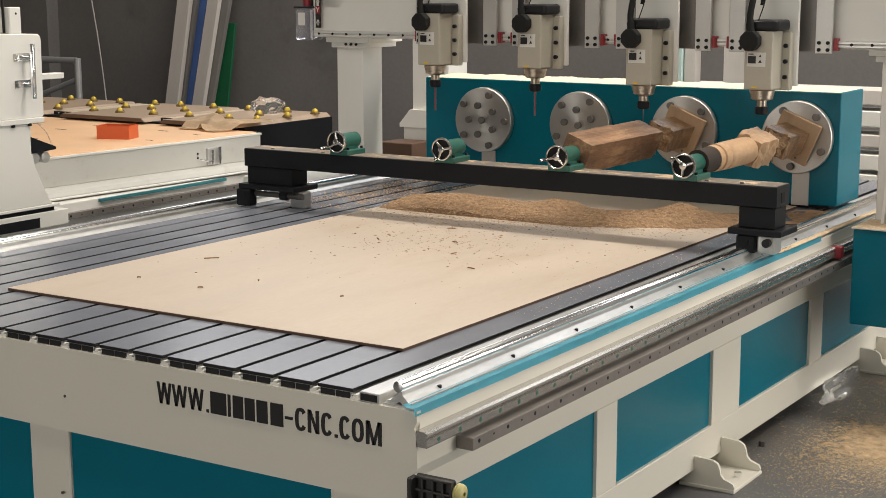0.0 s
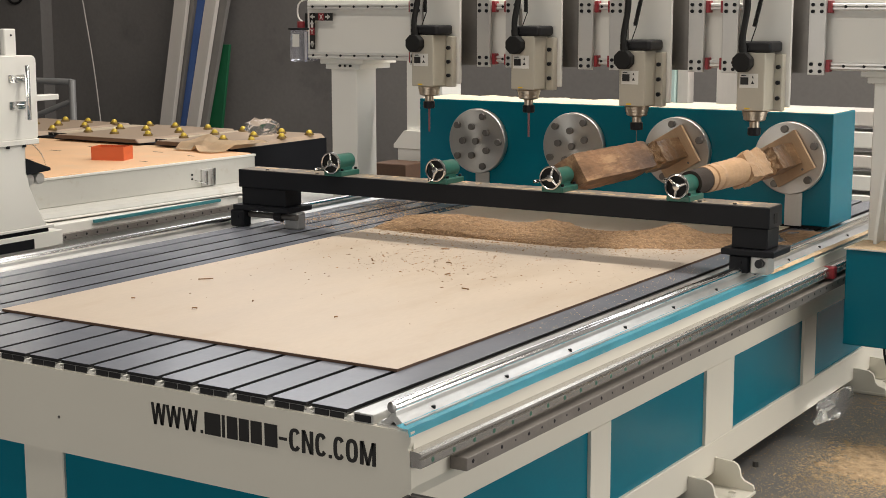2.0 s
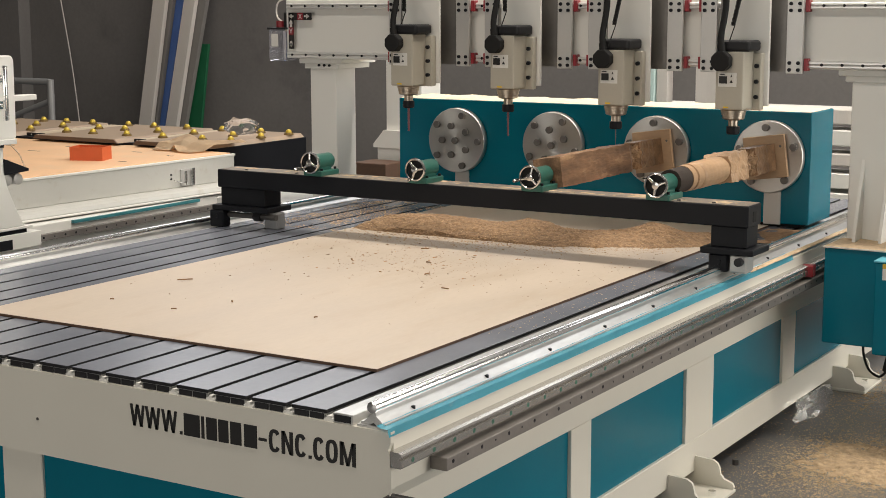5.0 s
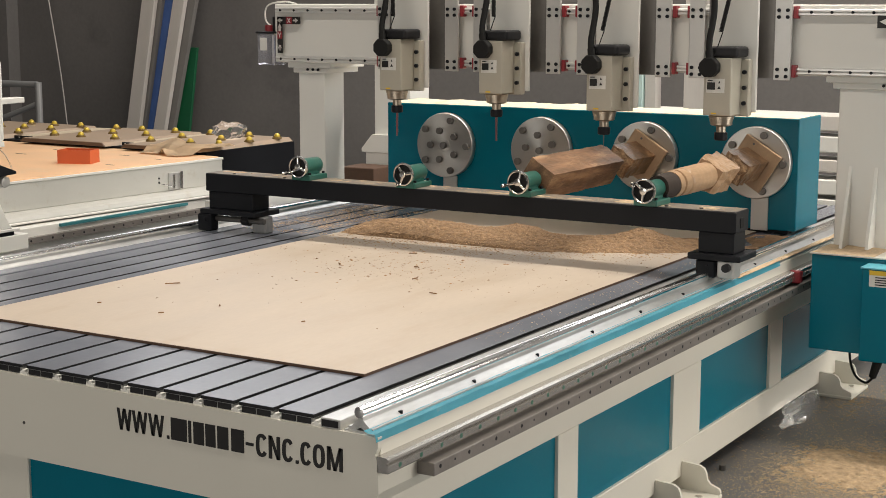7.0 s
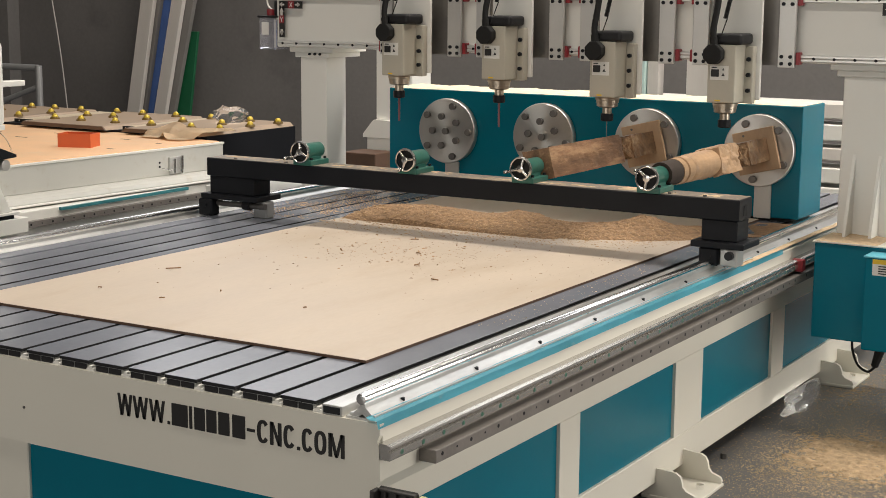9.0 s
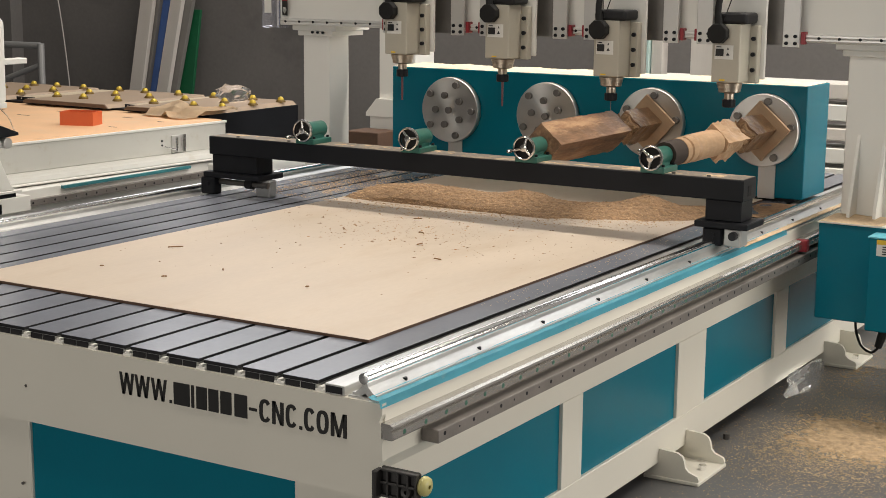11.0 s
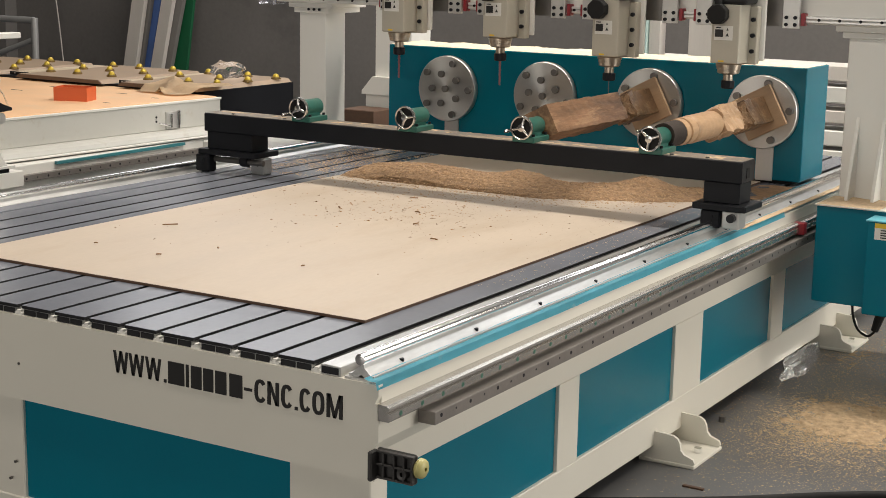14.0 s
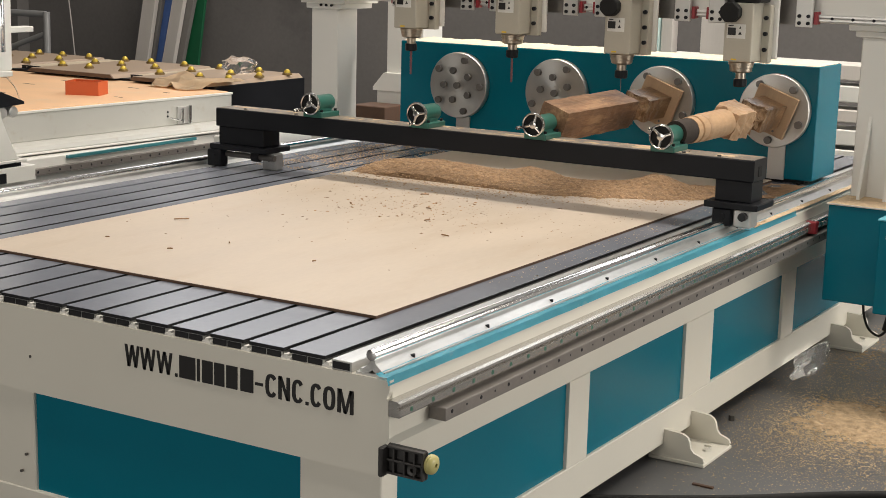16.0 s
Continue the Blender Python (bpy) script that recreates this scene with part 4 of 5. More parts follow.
def flakes(name, n, place, size, material, label, category, lift=0.0006):
    """Loose shavings: small bent chips, each of its own size and turn."""
    rnd = random.Random(n)
    vs, fs = [], []
    while len(vs) < 4 * n:
        p = place(rnd)
        if p is None:
            continue
        a, s = rnd.uniform(0, math.tau), size * rnd.choice((0.4, 0.5, 0.6, 0.8, 1.0, 1.6)) * rnd.uniform(0.7, 1.2)
        l, w, up = s, s * rnd.uniform(0.25, 0.7), s * rnd.uniform(0.1, 0.45)
        c, d = math.cos(a), math.sin(a)
        k = len(vs)
        vs += [(p[0] + l * c, p[1] + l * d, p[2] + lift), (p[0] - w * d, p[1] + w * c, p[2] + lift), (p[0] - l * c, p[1] - l * d, p[2] + lift), (p[0] + w * d * 0.3, p[1] - w * c * 0.3, p[2] + lift + up)]
        fs += [(k, k + 1, k + 3), (k + 1, k + 2, k + 3), (k, k + 3, k + 2)]
    me = bpy.data.meshes.new(name)
    me.from_pydata(vs, [], fs)
    me.materials.append(material)
    return tagged(new(name, me), label, category, kind="stuff")


ZB = TOP + 0.0085


def bump2(x, y, cx, cy, rx, ry):
    d = ((x - cx) / rx) ** 2 + ((y - cy) / ry) ** 2
    return math.exp(-d)


def heap_front(x):
    """The heap's ragged near edge across the board."""
    pts = ((-1.9, 2.55), (-1.55, 2.4), (-1.2, 2.28), (-0.68, 2.28), (-0.45, 2.36), (-0.19, 2.48), (-0.04, 2.6), (0.2, 2.8))
    for (a, u), (b, v) in zip(pts, pts[1:]):
        if x <= b:
            return u - 0.04 + (v - u) * (x - a) / (b - a)
    return 2.8


def bed_heap(x, y):
    if not BX0 + 0.004 < x < BX1 - 0.004:
        return -0.01
    n1 = noise.noise(Vector((x * 6, y * 6, 3)))
    near = heap_front(x) + 0.03 * n1 + 0.018 * noise.noise(Vector((x * 22, y * 22, 3)))
    deep = 0.44 - 0.2 * max(0, x + 0.35) + 0.04 * noise.noise(Vector((x * 4, 9, 1)))
    u = (y - near) / deep
    if u <= 0 or u >= 1:
        return -0.004 + 0.005 * noise.noise(Vector((x * 45, y * 45, 6)))
    top = 0.02 + 0.034 * bump2(x, y, -1.18, 2.55, 0.22, 0.3) + 0.05 * bump2(x, y, -0.72, 2.6, 0.1, 0.12) + 0.02 * bump2(x, y, -0.95, 2.5, 0.2, 0.2) + 0.048 * bump2(x, y, -0.25, 2.68, 0.1, 0.1) + 0.014 * bump2(x, y, -0.45, 2.55, 0.15, 0.2)
    top *= min(1, max(0.15, (x + 1.75) / 0.4)) * min(1, max(0.2, (0.06 - x) / 0.15))
    h = top * math.sin(math.pi * u) ** 0.9
    h += 0.005 * n1 * u + 0.004 * noise.noise(Vector((x * 26, y * 26, 2))) + 0.0035 * noise.noise(Vector((x * 60, y * 60, 6))) + 0.0018 * noise.noise(Vector((x * 120, y * 120, 6)))
    return h - 0.0005


drift("sawdust_heap", -1.75, 0.12, 2.3, 3.22, ZB, bed_heap, SAW, "brown sawdust heaped on the board under the lathe", "sawdust", 0.009)


def over_heap(rnd):
    x, y = rnd.uniform(-1.7, 0.1), rnd.uniform(2.2, 3.0)
    h = bed_heap(x, y)
    return (x, y, ZB + h) if h > -0.001 and (h > 0 or rnd.random() < 0.4) else None


GRAIN = mat("sawdust_grain", (0.5, 0.33, 0.18), 0.9, vary=0.3, bump=0.0)
flakes("heap_flakes", 9000, over_heap, 0.0038, GRAIN, "loose light flakes on the sawdust heap", "sawdust", 0.0)


def on_board(rnd):
    x, y = rnd.uniform(BX0 + 0.02, BX1 - 0.02), rnd.gauss(2.0, 0.45)
    if not (0.4 < y < 2.6):
        return None
    return x, y, ZB


def near_heap(rnd):
    x = rnd.uniform(-1.44, -0.02)
    y = heap_front(x) + 0.05 - abs(rnd.gauss(0, 0.13))
    return (x, y, ZB) if y > 1.9 else None


def cluster(rnd):
    x, y = rnd.gauss(-0.75, 0.22), rnd.gauss(1.75, 0.16)
    return (x, y, ZB) if BX0 < x < BX1 else None


CRUMB = mat("orange_crumb", (0.4, 0.22, 0.1), 0.85, vary=0.35, bump=0.0)
CHIP = mat("brown_chip", (0.24, 0.13, 0.06), 0.8, vary=0.3, bump=0.0)
flakes("board_chips", 560, on_board, 0.0038, CHIP, "small brown wood chips scattered on the pale board", "wood chips")
flakes("board_shavings", 2600, near_heap, 0.0038, GRAIN, "fine sawdust flecks along the heap on the board", "sawdust")
flakes("board_crumbs", 520, cluster, 0.0042, CRUMB, "pale brown crumbs of wood on the board", "wood chips")


def curl(x, y, a, l):
    pts = curve_points([(x, y, ZB + 0.004), (x + l * 0.4 * math.cos(a), y + l * 0.4 * math.sin(a), ZB + 0.005), (x + l * math.cos(a + 0.3), y + l * math.sin(a + 0.3), ZB + 0.004)], 5)
    single("wood_splinter", tube(pts, 0.0022, 6), CHIP, "single dark splinter lying on the pale board", "wood splinter", "splinters on the board")


for x, y, a, l in ((-1.26, 1.04, 0.55, 0.05), (-0.6, 1.55, 1.2, 0.03), (-0.42, 1.37, -0.5, 0.03), (-0.98, 1.66, 2.0, 0.025), (-0.95, 0.66, 0.4, 0.016), (-0.86, 0.84, 2.0, 0.014), (-1.22, 0.68, 0.2, 0.012), (-0.5, 0.78, 1.0, 0.012), (-0.9, 2.0, 0.3, 0.03), (-0.7, 1.75, 2.4, 0.03)):
    curl(x, y, a, l)


def slab_dust(x, y):
    return 0.0035 * noise.noise(Vector((x * 9, y * 9, 4))) + 0.002 * noise.noise(Vector((x * 30, y * 30, 1))) + 0.003 * bump2(x, y, -1.7, 2.75, 0.2, 0.35) - 0.0012


def on_slabs(rnd):
    x, y = rnd.uniform(-1.98, -1.46), rnd.uniform(2.25, 3.2)
    if slab_dust(x, y) + rnd.gauss(0, 0.001) < 0 or (x - 0.007) % PITCH > SW:
        return None
    return x, y, TOP


flakes("slab_sawdust", 6500, on_slabs, 0.0032, GRAIN, "loose sawdust on the table slabs behind the beam", "sawdust", 0.0004)
flakes("rail_seat_dust", 1200, lambda r: (0.262 + r.random() * 0.03, min(3.9, 2.3 + abs(r.gauss(0.5, 0.5))), 0.7045), 0.0035, SAWL, "pale dust specks along the rail seat", "sawdust")
flakes("slab_specks", 500, lambda r: (r.uniform(0.02, 0.105), r.uniform(0.9, 3.2), TOP), 0.0028, SAWL, "pale specks of dust on the table edge", "sawdust")
drift("edge_sawdust", 0.262, 0.294, 2.3, 3.9, 0.7035, lambda x, y: 0.003 + 0.003 * noise.noise(Vector((x * 30, y * 8, 4))) - 0.006 * max(0, 2.6 - y), SAWL, "pale sawdust along the rail seat", "sawdust", 0.006)
drift("slab_edge_sawdust", 0.02, 0.18, 2.75, 3.24, TOP, lambda x, y: 0.006 * noise.noise(Vector((x * 12, y * 9, 7))) + 0.004 * bump2(x, y, 0.12, 3.1, 0.1, 0.15) - 0.0005, SAW, "sawdust on the dark table edge", "sawdust", 0.01)


def top_dust(x, y):
    return 0.006 + 0.005 * noise.noise(Vector((x * 10, y * 16, 2))) + 0.003 * noise.noise(Vector((x * 40, y * 40, 2))) - 0.05 * max(0, 3.325 - y)


CREAMD = mat("fine_cream_dust", (0.9, 0.79, 0.58), 0.95, vary=0.15, scale=40, fine=200, bump=0.3)
drift("headstock_dust", -1.83, 0.166, 3.288, 3.562, 1.199, top_dust, CREAMD, "cream wood dust lying on the headstock top", "sawdust", 0.011)
flakes("headstock_edge_dust", 500, lambda r: (r.uniform(-1.83, 0.16), 3.3 - abs(r.gauss(0, 0.008)), 1.199), 0.004, CREAMD, "pale dust specks on the headstock edge", "sawdust")
drift("side_box_dust", 0.375, 0.62, 2.852, 3.08, 0.728, lambda x, y: 0.003 + 0.004 * noise.noise(Vector((x * 14, y * 14, 8))), SAWL, "pale sawdust on the teal side housing", "sawdust", 0.01)
flakes("beam_dust", 700, lambda r: (r.uniform(-1.98, 0.32), r.uniform(YB + 0.01, YB + 0.122), 0.9605), 0.003, SAWL, "pale sawdust specks on the black beam", "sawdust")
drift("beam_sawdust", -1.98, 0.32, YB + 0.03, YB + 0.122, 0.9605, lambda x, y: 0.004 * noise.noise(Vector((x * 7, y * 20, 9))) + 0.003 * noise.noise(Vector((x * 40, y * 40, 9))) - 0.0006, SAWL, "thin pale sawdust on the beam top", "sawdust", 0.009)


FDUST = mat("trodden_sawdust", (0.4, 0.285, 0.17), 0.95, vary=0.45, scale=35, fine=220, bump=0.8)


def floor_heap(x, y):
    m = 1.2 * bump2(x, y, 0.63, 2.5, 0.3, 0.4) + 0.85 * bump2(x, y, 0.42, 3.45, 0.16, 0.35) + 1.0 * bump2(x, y, 1.1, 2.75, 0.35, 0.4)
    return 0.011 * m + 0.004 * noise.noise(Vector((x * 5, y * 5, 3))) + 0.0045 * noise.noise(Vector((x * 24, y * 24, 3))) + 0.006 * noise.noise(Vector((x * 75, y * 75, 7))) - 0.0092


drift("floor_sawdust", 0.12, 1.9, 1.6, 4.6, 0.0, floor_heap, FDUST, "pale sawdust drifted over the dark floor", "sawdust", 0.007)


def on_floor(rnd):
    cx, cy, sx, sy = rnd.choice(((0.62, 2.48, 0.13, 0.19), (0.62, 2.45, 0.19, 0.27), (0.45, 3.45, 0.16, 0.34), (0.64, 2.45, 0.16, 0.22), (0.72, 2.15, 0.3, 0.36), (1.0, 2.7, 0.3, 0.35)))
    x, y = rnd.gauss(cx, sx), rnd.gauss(cy, sy)
    return (x, y, 0.0) if x > 0.16 and 1.3 < y < 4.6 else None


SHAVE = mat("cream_shaving", (0.54, 0.4, 0.24), 0.8, vary=0.25, bump=0.0)
flakes("floor_shavings", 60000, on_floor, 0.0031, SHAVE, "cream wood shavings scattered on the floor", "wood shavings")

# ---- on the floor beside the bed ----
bm = tube(curve_points([(-0.3, 0.93, 0.014), (0.15, 1.205, 0.014), (0.55, 1.48, 0.014), (0.956, 1.81, 0.014), (1.6, 2.18, 0.014)], 10), 0.013, 12)
single("floor_cable", bm, RUBBER, "thick black cable lying across the floor", "cable", smooth=True)
single("dark_splinter", box(0.40, 0.47, 1.57, 1.583, 0.0, 0.006, 0.001), EDGE, "dark wooden splinter on the grey floor", "wood splinter")
single("nut", cyl((0.26, 2.28, 0), (0.26, 2.28, 0.02), 0.012, seg=6), DARKS, "small steel nut on the floor", "nut")


def crumple(name, c, r, label, seed):
    b = bmesh.new()
    bmesh.ops.create_icosphere(b, subdivisions=3, radius=1)
    for v in b.verts:
        n = v.co.normalized()
        k = 1 + 0.45 * noise.noise(n * 1.7 + Vector((seed, 0, 0))) + 0.2 * abs(noise.noise(n * 3.2 + Vector((seed, 3, 0)))) + 0.03 * noise.noise(n * 8)
        v.co = (c[0] + r[0] * n.x * k, c[1] + r[1] * n.y * k, max(c[2] + r[2] * n.z * k, c[2] - r[2] * 0.96))
    ob = single(name, b, CLEAR, label, "plastic bag", smooth=True)
    ob.visible_shadow = False
    return ob


crumple("plastic_bag", (0.285, 3.08, 0.048), (0.036, 0.2, 0.048), "crumpled clear plastic bag on the floor under the bed", 3)


def hanging_plug():
    t = thing("hanging_plug", "black cable with plug hanging below the teal housing", "cable", (0.5, 2.95, 0.354))
    part("cord", tube(curve_points([(0.51, 2.95, 0.36), (0.515, 2.95, 0.3), (0.537, 2.95, 0.245), (0.575, 2.95, 0.222), (0.6, 2.95, 0.24), (0.608, 2.95, 0.262)], 8), 0.005, 8), RUBBER, t, smooth=True)
    part("plug_body", cyl((0.602, 2.95, 0.245), (0.62, 2.95, 0.31), 0.014, 0.019, seg=12, bevel=0.002), RUBBER, t)
    part("cord_tail", tube(curve_points([(0.62, 2.95, 0.305), (0.628, 2.95, 0.335), (0.628, 2.95, 0.36)], 6), 0.005, 8), RUBBER, t)


hanging_plug()

# ---- second router behind ----
X2 = -3.74


def turned(bm):
    """The second table stands a few degrees askew, turned about its far corner."""
    bmesh.ops.rotate(bm, verts=bm.verts, cent=(X2, 4.36, 0), matrix=Matrix.Rotation(radians(-4.0), 3, "Z"))
    return bm


second = thing("second_router_bed", "cream steel router bed with warm brown board table behind", "machine", (-5.0, 2.6, 0))
part("table_frame", turned(box(-6.6, X2, -0.2, 4.36, 0.585, 0.738, 0.004)), CREAMSHADE, second)
part("table_board", turned(box(-6.55, X2 - 0.015, -0.15, 4.34, 0.738, 0.75, 0.001)), MDF, second, "warm brown table board")
part("edge_strip", turned(box(X2 - 0.02, X2 + 0.004, -0.2, 4.365, 0.732, 0.744, 0.001)), WHITE, second)
part("ledge", turned(prism([(X2 - 0.01, 0.585), (X2 + 0.08, 0.585), (X2 + 0.12, 0.575), (X2 + 0.135, 0.555), (X2 + 0.135, 0.54), (X2 - 0.01, 0.53)], "y", -0.2, 4.36)), CREAMSHADE, second)
part("ledge_edge", turned(box(X2 + 0.128, X2 + 0.142, -0.2, 4.36, 0.538, 0.549, 0.003)), WHITE, second)
part("side_film", box(X2 + 0.1, X2 + 0.118, 2.9, 3.9, 0.512, 0.528), FILMD, second, "dull teal protective film strip")
part("rail_beam", box(X2 - 0.4, X2 + 0.1, -0.2, 4.36, 0.4, 0.53, 0.003), WHITE, second)
rk = part("gear_rack", box(X2 + 0.1, X2 + 0.13, -0.1, 4.3, 0.45, 0.482, 0.001), RACK, second)
for i in range(26):
    part("bolt_hole", cyl((X2 + 0.1295, 2.3 + 0.075 * i, 0.466), (X2 + 0.1308, 2.3 + 0.075 * i, 0.466), 0.0065 if i % 3 else 0.004, seg=8), BLACK, rk)
part("lower_frame", box(-6.5, X2 + 0.02, -0.1, 4.2, 0.0, 0.4, 0.003), CREAMSHADE, second)
cl = part("toggle_clip", turned(box(X2, X2 + 0.012, 3.9, 3.99, 0.592, 0.69, 0.001)), GREYP, second, "steel toggle clip")
part("clip_bar", turned(cyl((X2 + 0.02, 3.985, 0.595), (X2 + 0.02, 3.985, 0.695), 0.014, seg=12)), STEEL, cl)
part("clip_bar", turned(cyl((X2 + 0.018, 3.93, 0.6), (X2 + 0.018, 3.93, 0.68), 0.01, seg=12)), STEEL, cl)
part("clip_hook", turned(cyl((X2 + 0.015, 3.84, 0.63), (X2 + 0.02, 3.92, 0.61), 0.005, seg=8)), STEEL, cl)
for z in (0.64, 0.665):
    part("rivet", turned(cyl((X2, 3.83, z), (X2 + 0.004, 3.83, z), 0.006, seg=8)), BLACK, cl)
for x, y, l in ((-4.6, 3.3, 0.09), (-4.9, 3.75, 0.1), (-4.3, 4.05, 0.08), (-4.9, 4.05, 0.07), (-3.95, 4.0, 0.05), (-5.3, 3.9, 0.08), (-3.95, 3.62, 0.06)):
    part("slot_mark", turned(box(x, x + l, y, y + 0.012, 0.7495, 0.7508)), BLACKP, second)


def tray():
    t = thing("orange_tray", "small open orange plastic box on the brown table", "plastic box", (-4.18, 3.63, 0.75))
    x0, x1, y0, y1 = -4.285, -4.085, 3.555, 3.69
    for n, b in (("floor_sheet", box(x0, x1, y0, y1, 0.75, 0.753)), ("side", box(x0, x1, y0, y0 + 0.004, 0.753, 0.828)), ("side", box(x0, x1, y1 - 0.004, y1, 0.753, 0.828)), ("side", box(x0, x0 + 0.004, y0 + 0.004, y1 - 0.004, 0.753, 0.828)), ("side", box(x1 - 0.004, x1, y0 + 0.004, y1 - 0.004, 0.753, 0.828))):
        part(n, b, ORANGE, t)
    t.matrix_basis = pose(-4.205, 3.64, 0.75, 0, 0, 21)


tray()


PLATES = ((-6.58, -5.64), (-5.42, -4.66), (-4.53, -3.9))
PLATEE = mat("dark_plate_edge", (0.13, 0.085, 0.06), 0.6, vary=0.15, bump=0.01)
STRIP = mat("pale_strip", (0.6, 0.5, 0.36), 0.55, vary=0.12, bump=0.01)


def roller_table():
    t = thing("roller_table", "black table with tan plates and yellow ball rollers", "roller table", (-5.1, 4.85, 0))
    part("body", box(-6.6, -3.9, 4.4, 5.3, 0.3, 0.765, 0.004), BLACK, t)
    for x in (-6.45, -4.0):
        for y in (4.5, 5.2):
            part("leg", box(x - 0.04, x + 0.04, y - 0.04, y + 0.04, 0, 0.3, 0.003), BLACK, t)
    for x0, x1 in PLATES:
        part("plate", prism([(x0, 0.765), (x1, 0.765), (x1 - 0.03, 0.79), (x0 + 0.03, 0.79)], "y", 4.33, 5.28), TAN, t, "tan roller plate")
        part("plate_edge", prism([(x0 + 0.002, 0.7655), (x1 - 0.002, 0.7655), (x1 - 0.03, 0.788), (x0 + 0.03, 0.788)], "y", 4.322, 4.33), PLATEE, t, "dark brown plate edge")
    for x0, x1 in ((-5.61, -5.45), (-4.64, -4.55)):
        part("strip", box(x0, x1, 4.47, 5.26, 0.766, 0.782, 0.002), STRIP, t, "pale wooden strip")
        e = part("strip_end", box(x0, x1, 4.455, 4.47, 0.7655, 0.786, 0.001), BLACKP, t, "black strip end with two holes")
        for k in (0.3, 0.7):
            part("hole", cyl((x0 + (x1 - x0) * k, 4.4535, 0.776), (x0 + (x1 - x0) * k, 4.456, 0.776), 0.005, seg=8), CHAN, e)
    return t


roller_table()


BRASSD = mat("dull_brass", (0.2, 0.13, 0.04), 0.5, 0.3, bump=0.0)


def ball_roller():
    t = thing("ball_roller", "small yellow ball roller standing on the table plate", "roller", group="rollers on the table")
    part("cup", lathe([(0, 0.032), (0.008, 0.032), (0.01, 0.027), (0.014, 0.027)], (0, 0, 0), "z", 20), BRASSD, t)
    b = bmesh.new()
    bmesh.ops.create_uvsphere(b, u_segments=20, v_segments=12, radius=0.021)
    bmesh.ops.translate(b, verts=b.verts, vec=(0, 0, 0.015))
    part("ball", b, BRASS, t, "yellow ball", smooth=True)
    return t


spots = [(x, y) for y in (5.15, 4.86, 4.56) for x in (-6.17, -5.94, -5.68, -5.34, -5.1, -4.8, -4.49, -4.16, -3.93)]
first = ball_roller()
first.matrix_basis = pose(*spots[0], 0.79)
for x, y in spots[1:]:
    on = any(a + 0.03 <= x <= b - 0.03 for a, b in PLATES)
    copy_thing(first, pose(x, y, 0.79 if on else 0.78))


def cloth():
    b = bmesh.new()
    n = 40
    a, c, d, e = Vector((-4.3, 4.235)), Vector((-3.93, 4.165)), Vector((-3.8, 4.56)), Vector((-4.34, 4.56))
    grid = []
    for i in range(n + 1):
        row = []
        for j in range(n + 1):
            u, v = i / n, j / n
            p = (a * (1 - u) + c * u) * (1 - v) + (e * (1 - u) + d * u) * v
            w = noise.noise(Vector((u * 3, v * 3, 4)))
            p += Vector((0.02 * w, 0.02 * noise.noise(Vector((u * 3, v * 3, 9)))))
            fold = 0.022 * max(0, 1 - abs(u + 0.5 * v - 0.62 + 0.08 * w) * 7) + 0.016 * max(0, 1 - abs(u - 0.35 * v - 0.55) * 9) + 0.035 * max(0, v - 0.6) * max(0, 1 - 2 * u)
            rest = 0.757 + 0.036 * min(1, max(0, (p.y - 4.27) / 0.06))
            row.append(b.verts.new((p.x, p.y, rest + fold + 0.004 * abs(noise.noise(Vector((u * 9, v * 9, 2)))))))
        grid.append(row)
    for r, q in zip(grid, grid[1:]):
        for j in range(n):
            b.faces.new((r[j], q[j], q[j + 1], r[j + 1]))
    bmesh.ops.solidify(b, geom=b.faces[:], thickness=0.003)
    single("cloth", b, CLOTH, "crumpled cream cloth lying over the table end", "cloth", smooth=True)


cloth()
crumple("clear_bag", (-4.2, 5.0, 0.84), (0.11, 0.1, 0.052), "crumpled clear plastic bag on the roller table", 8)


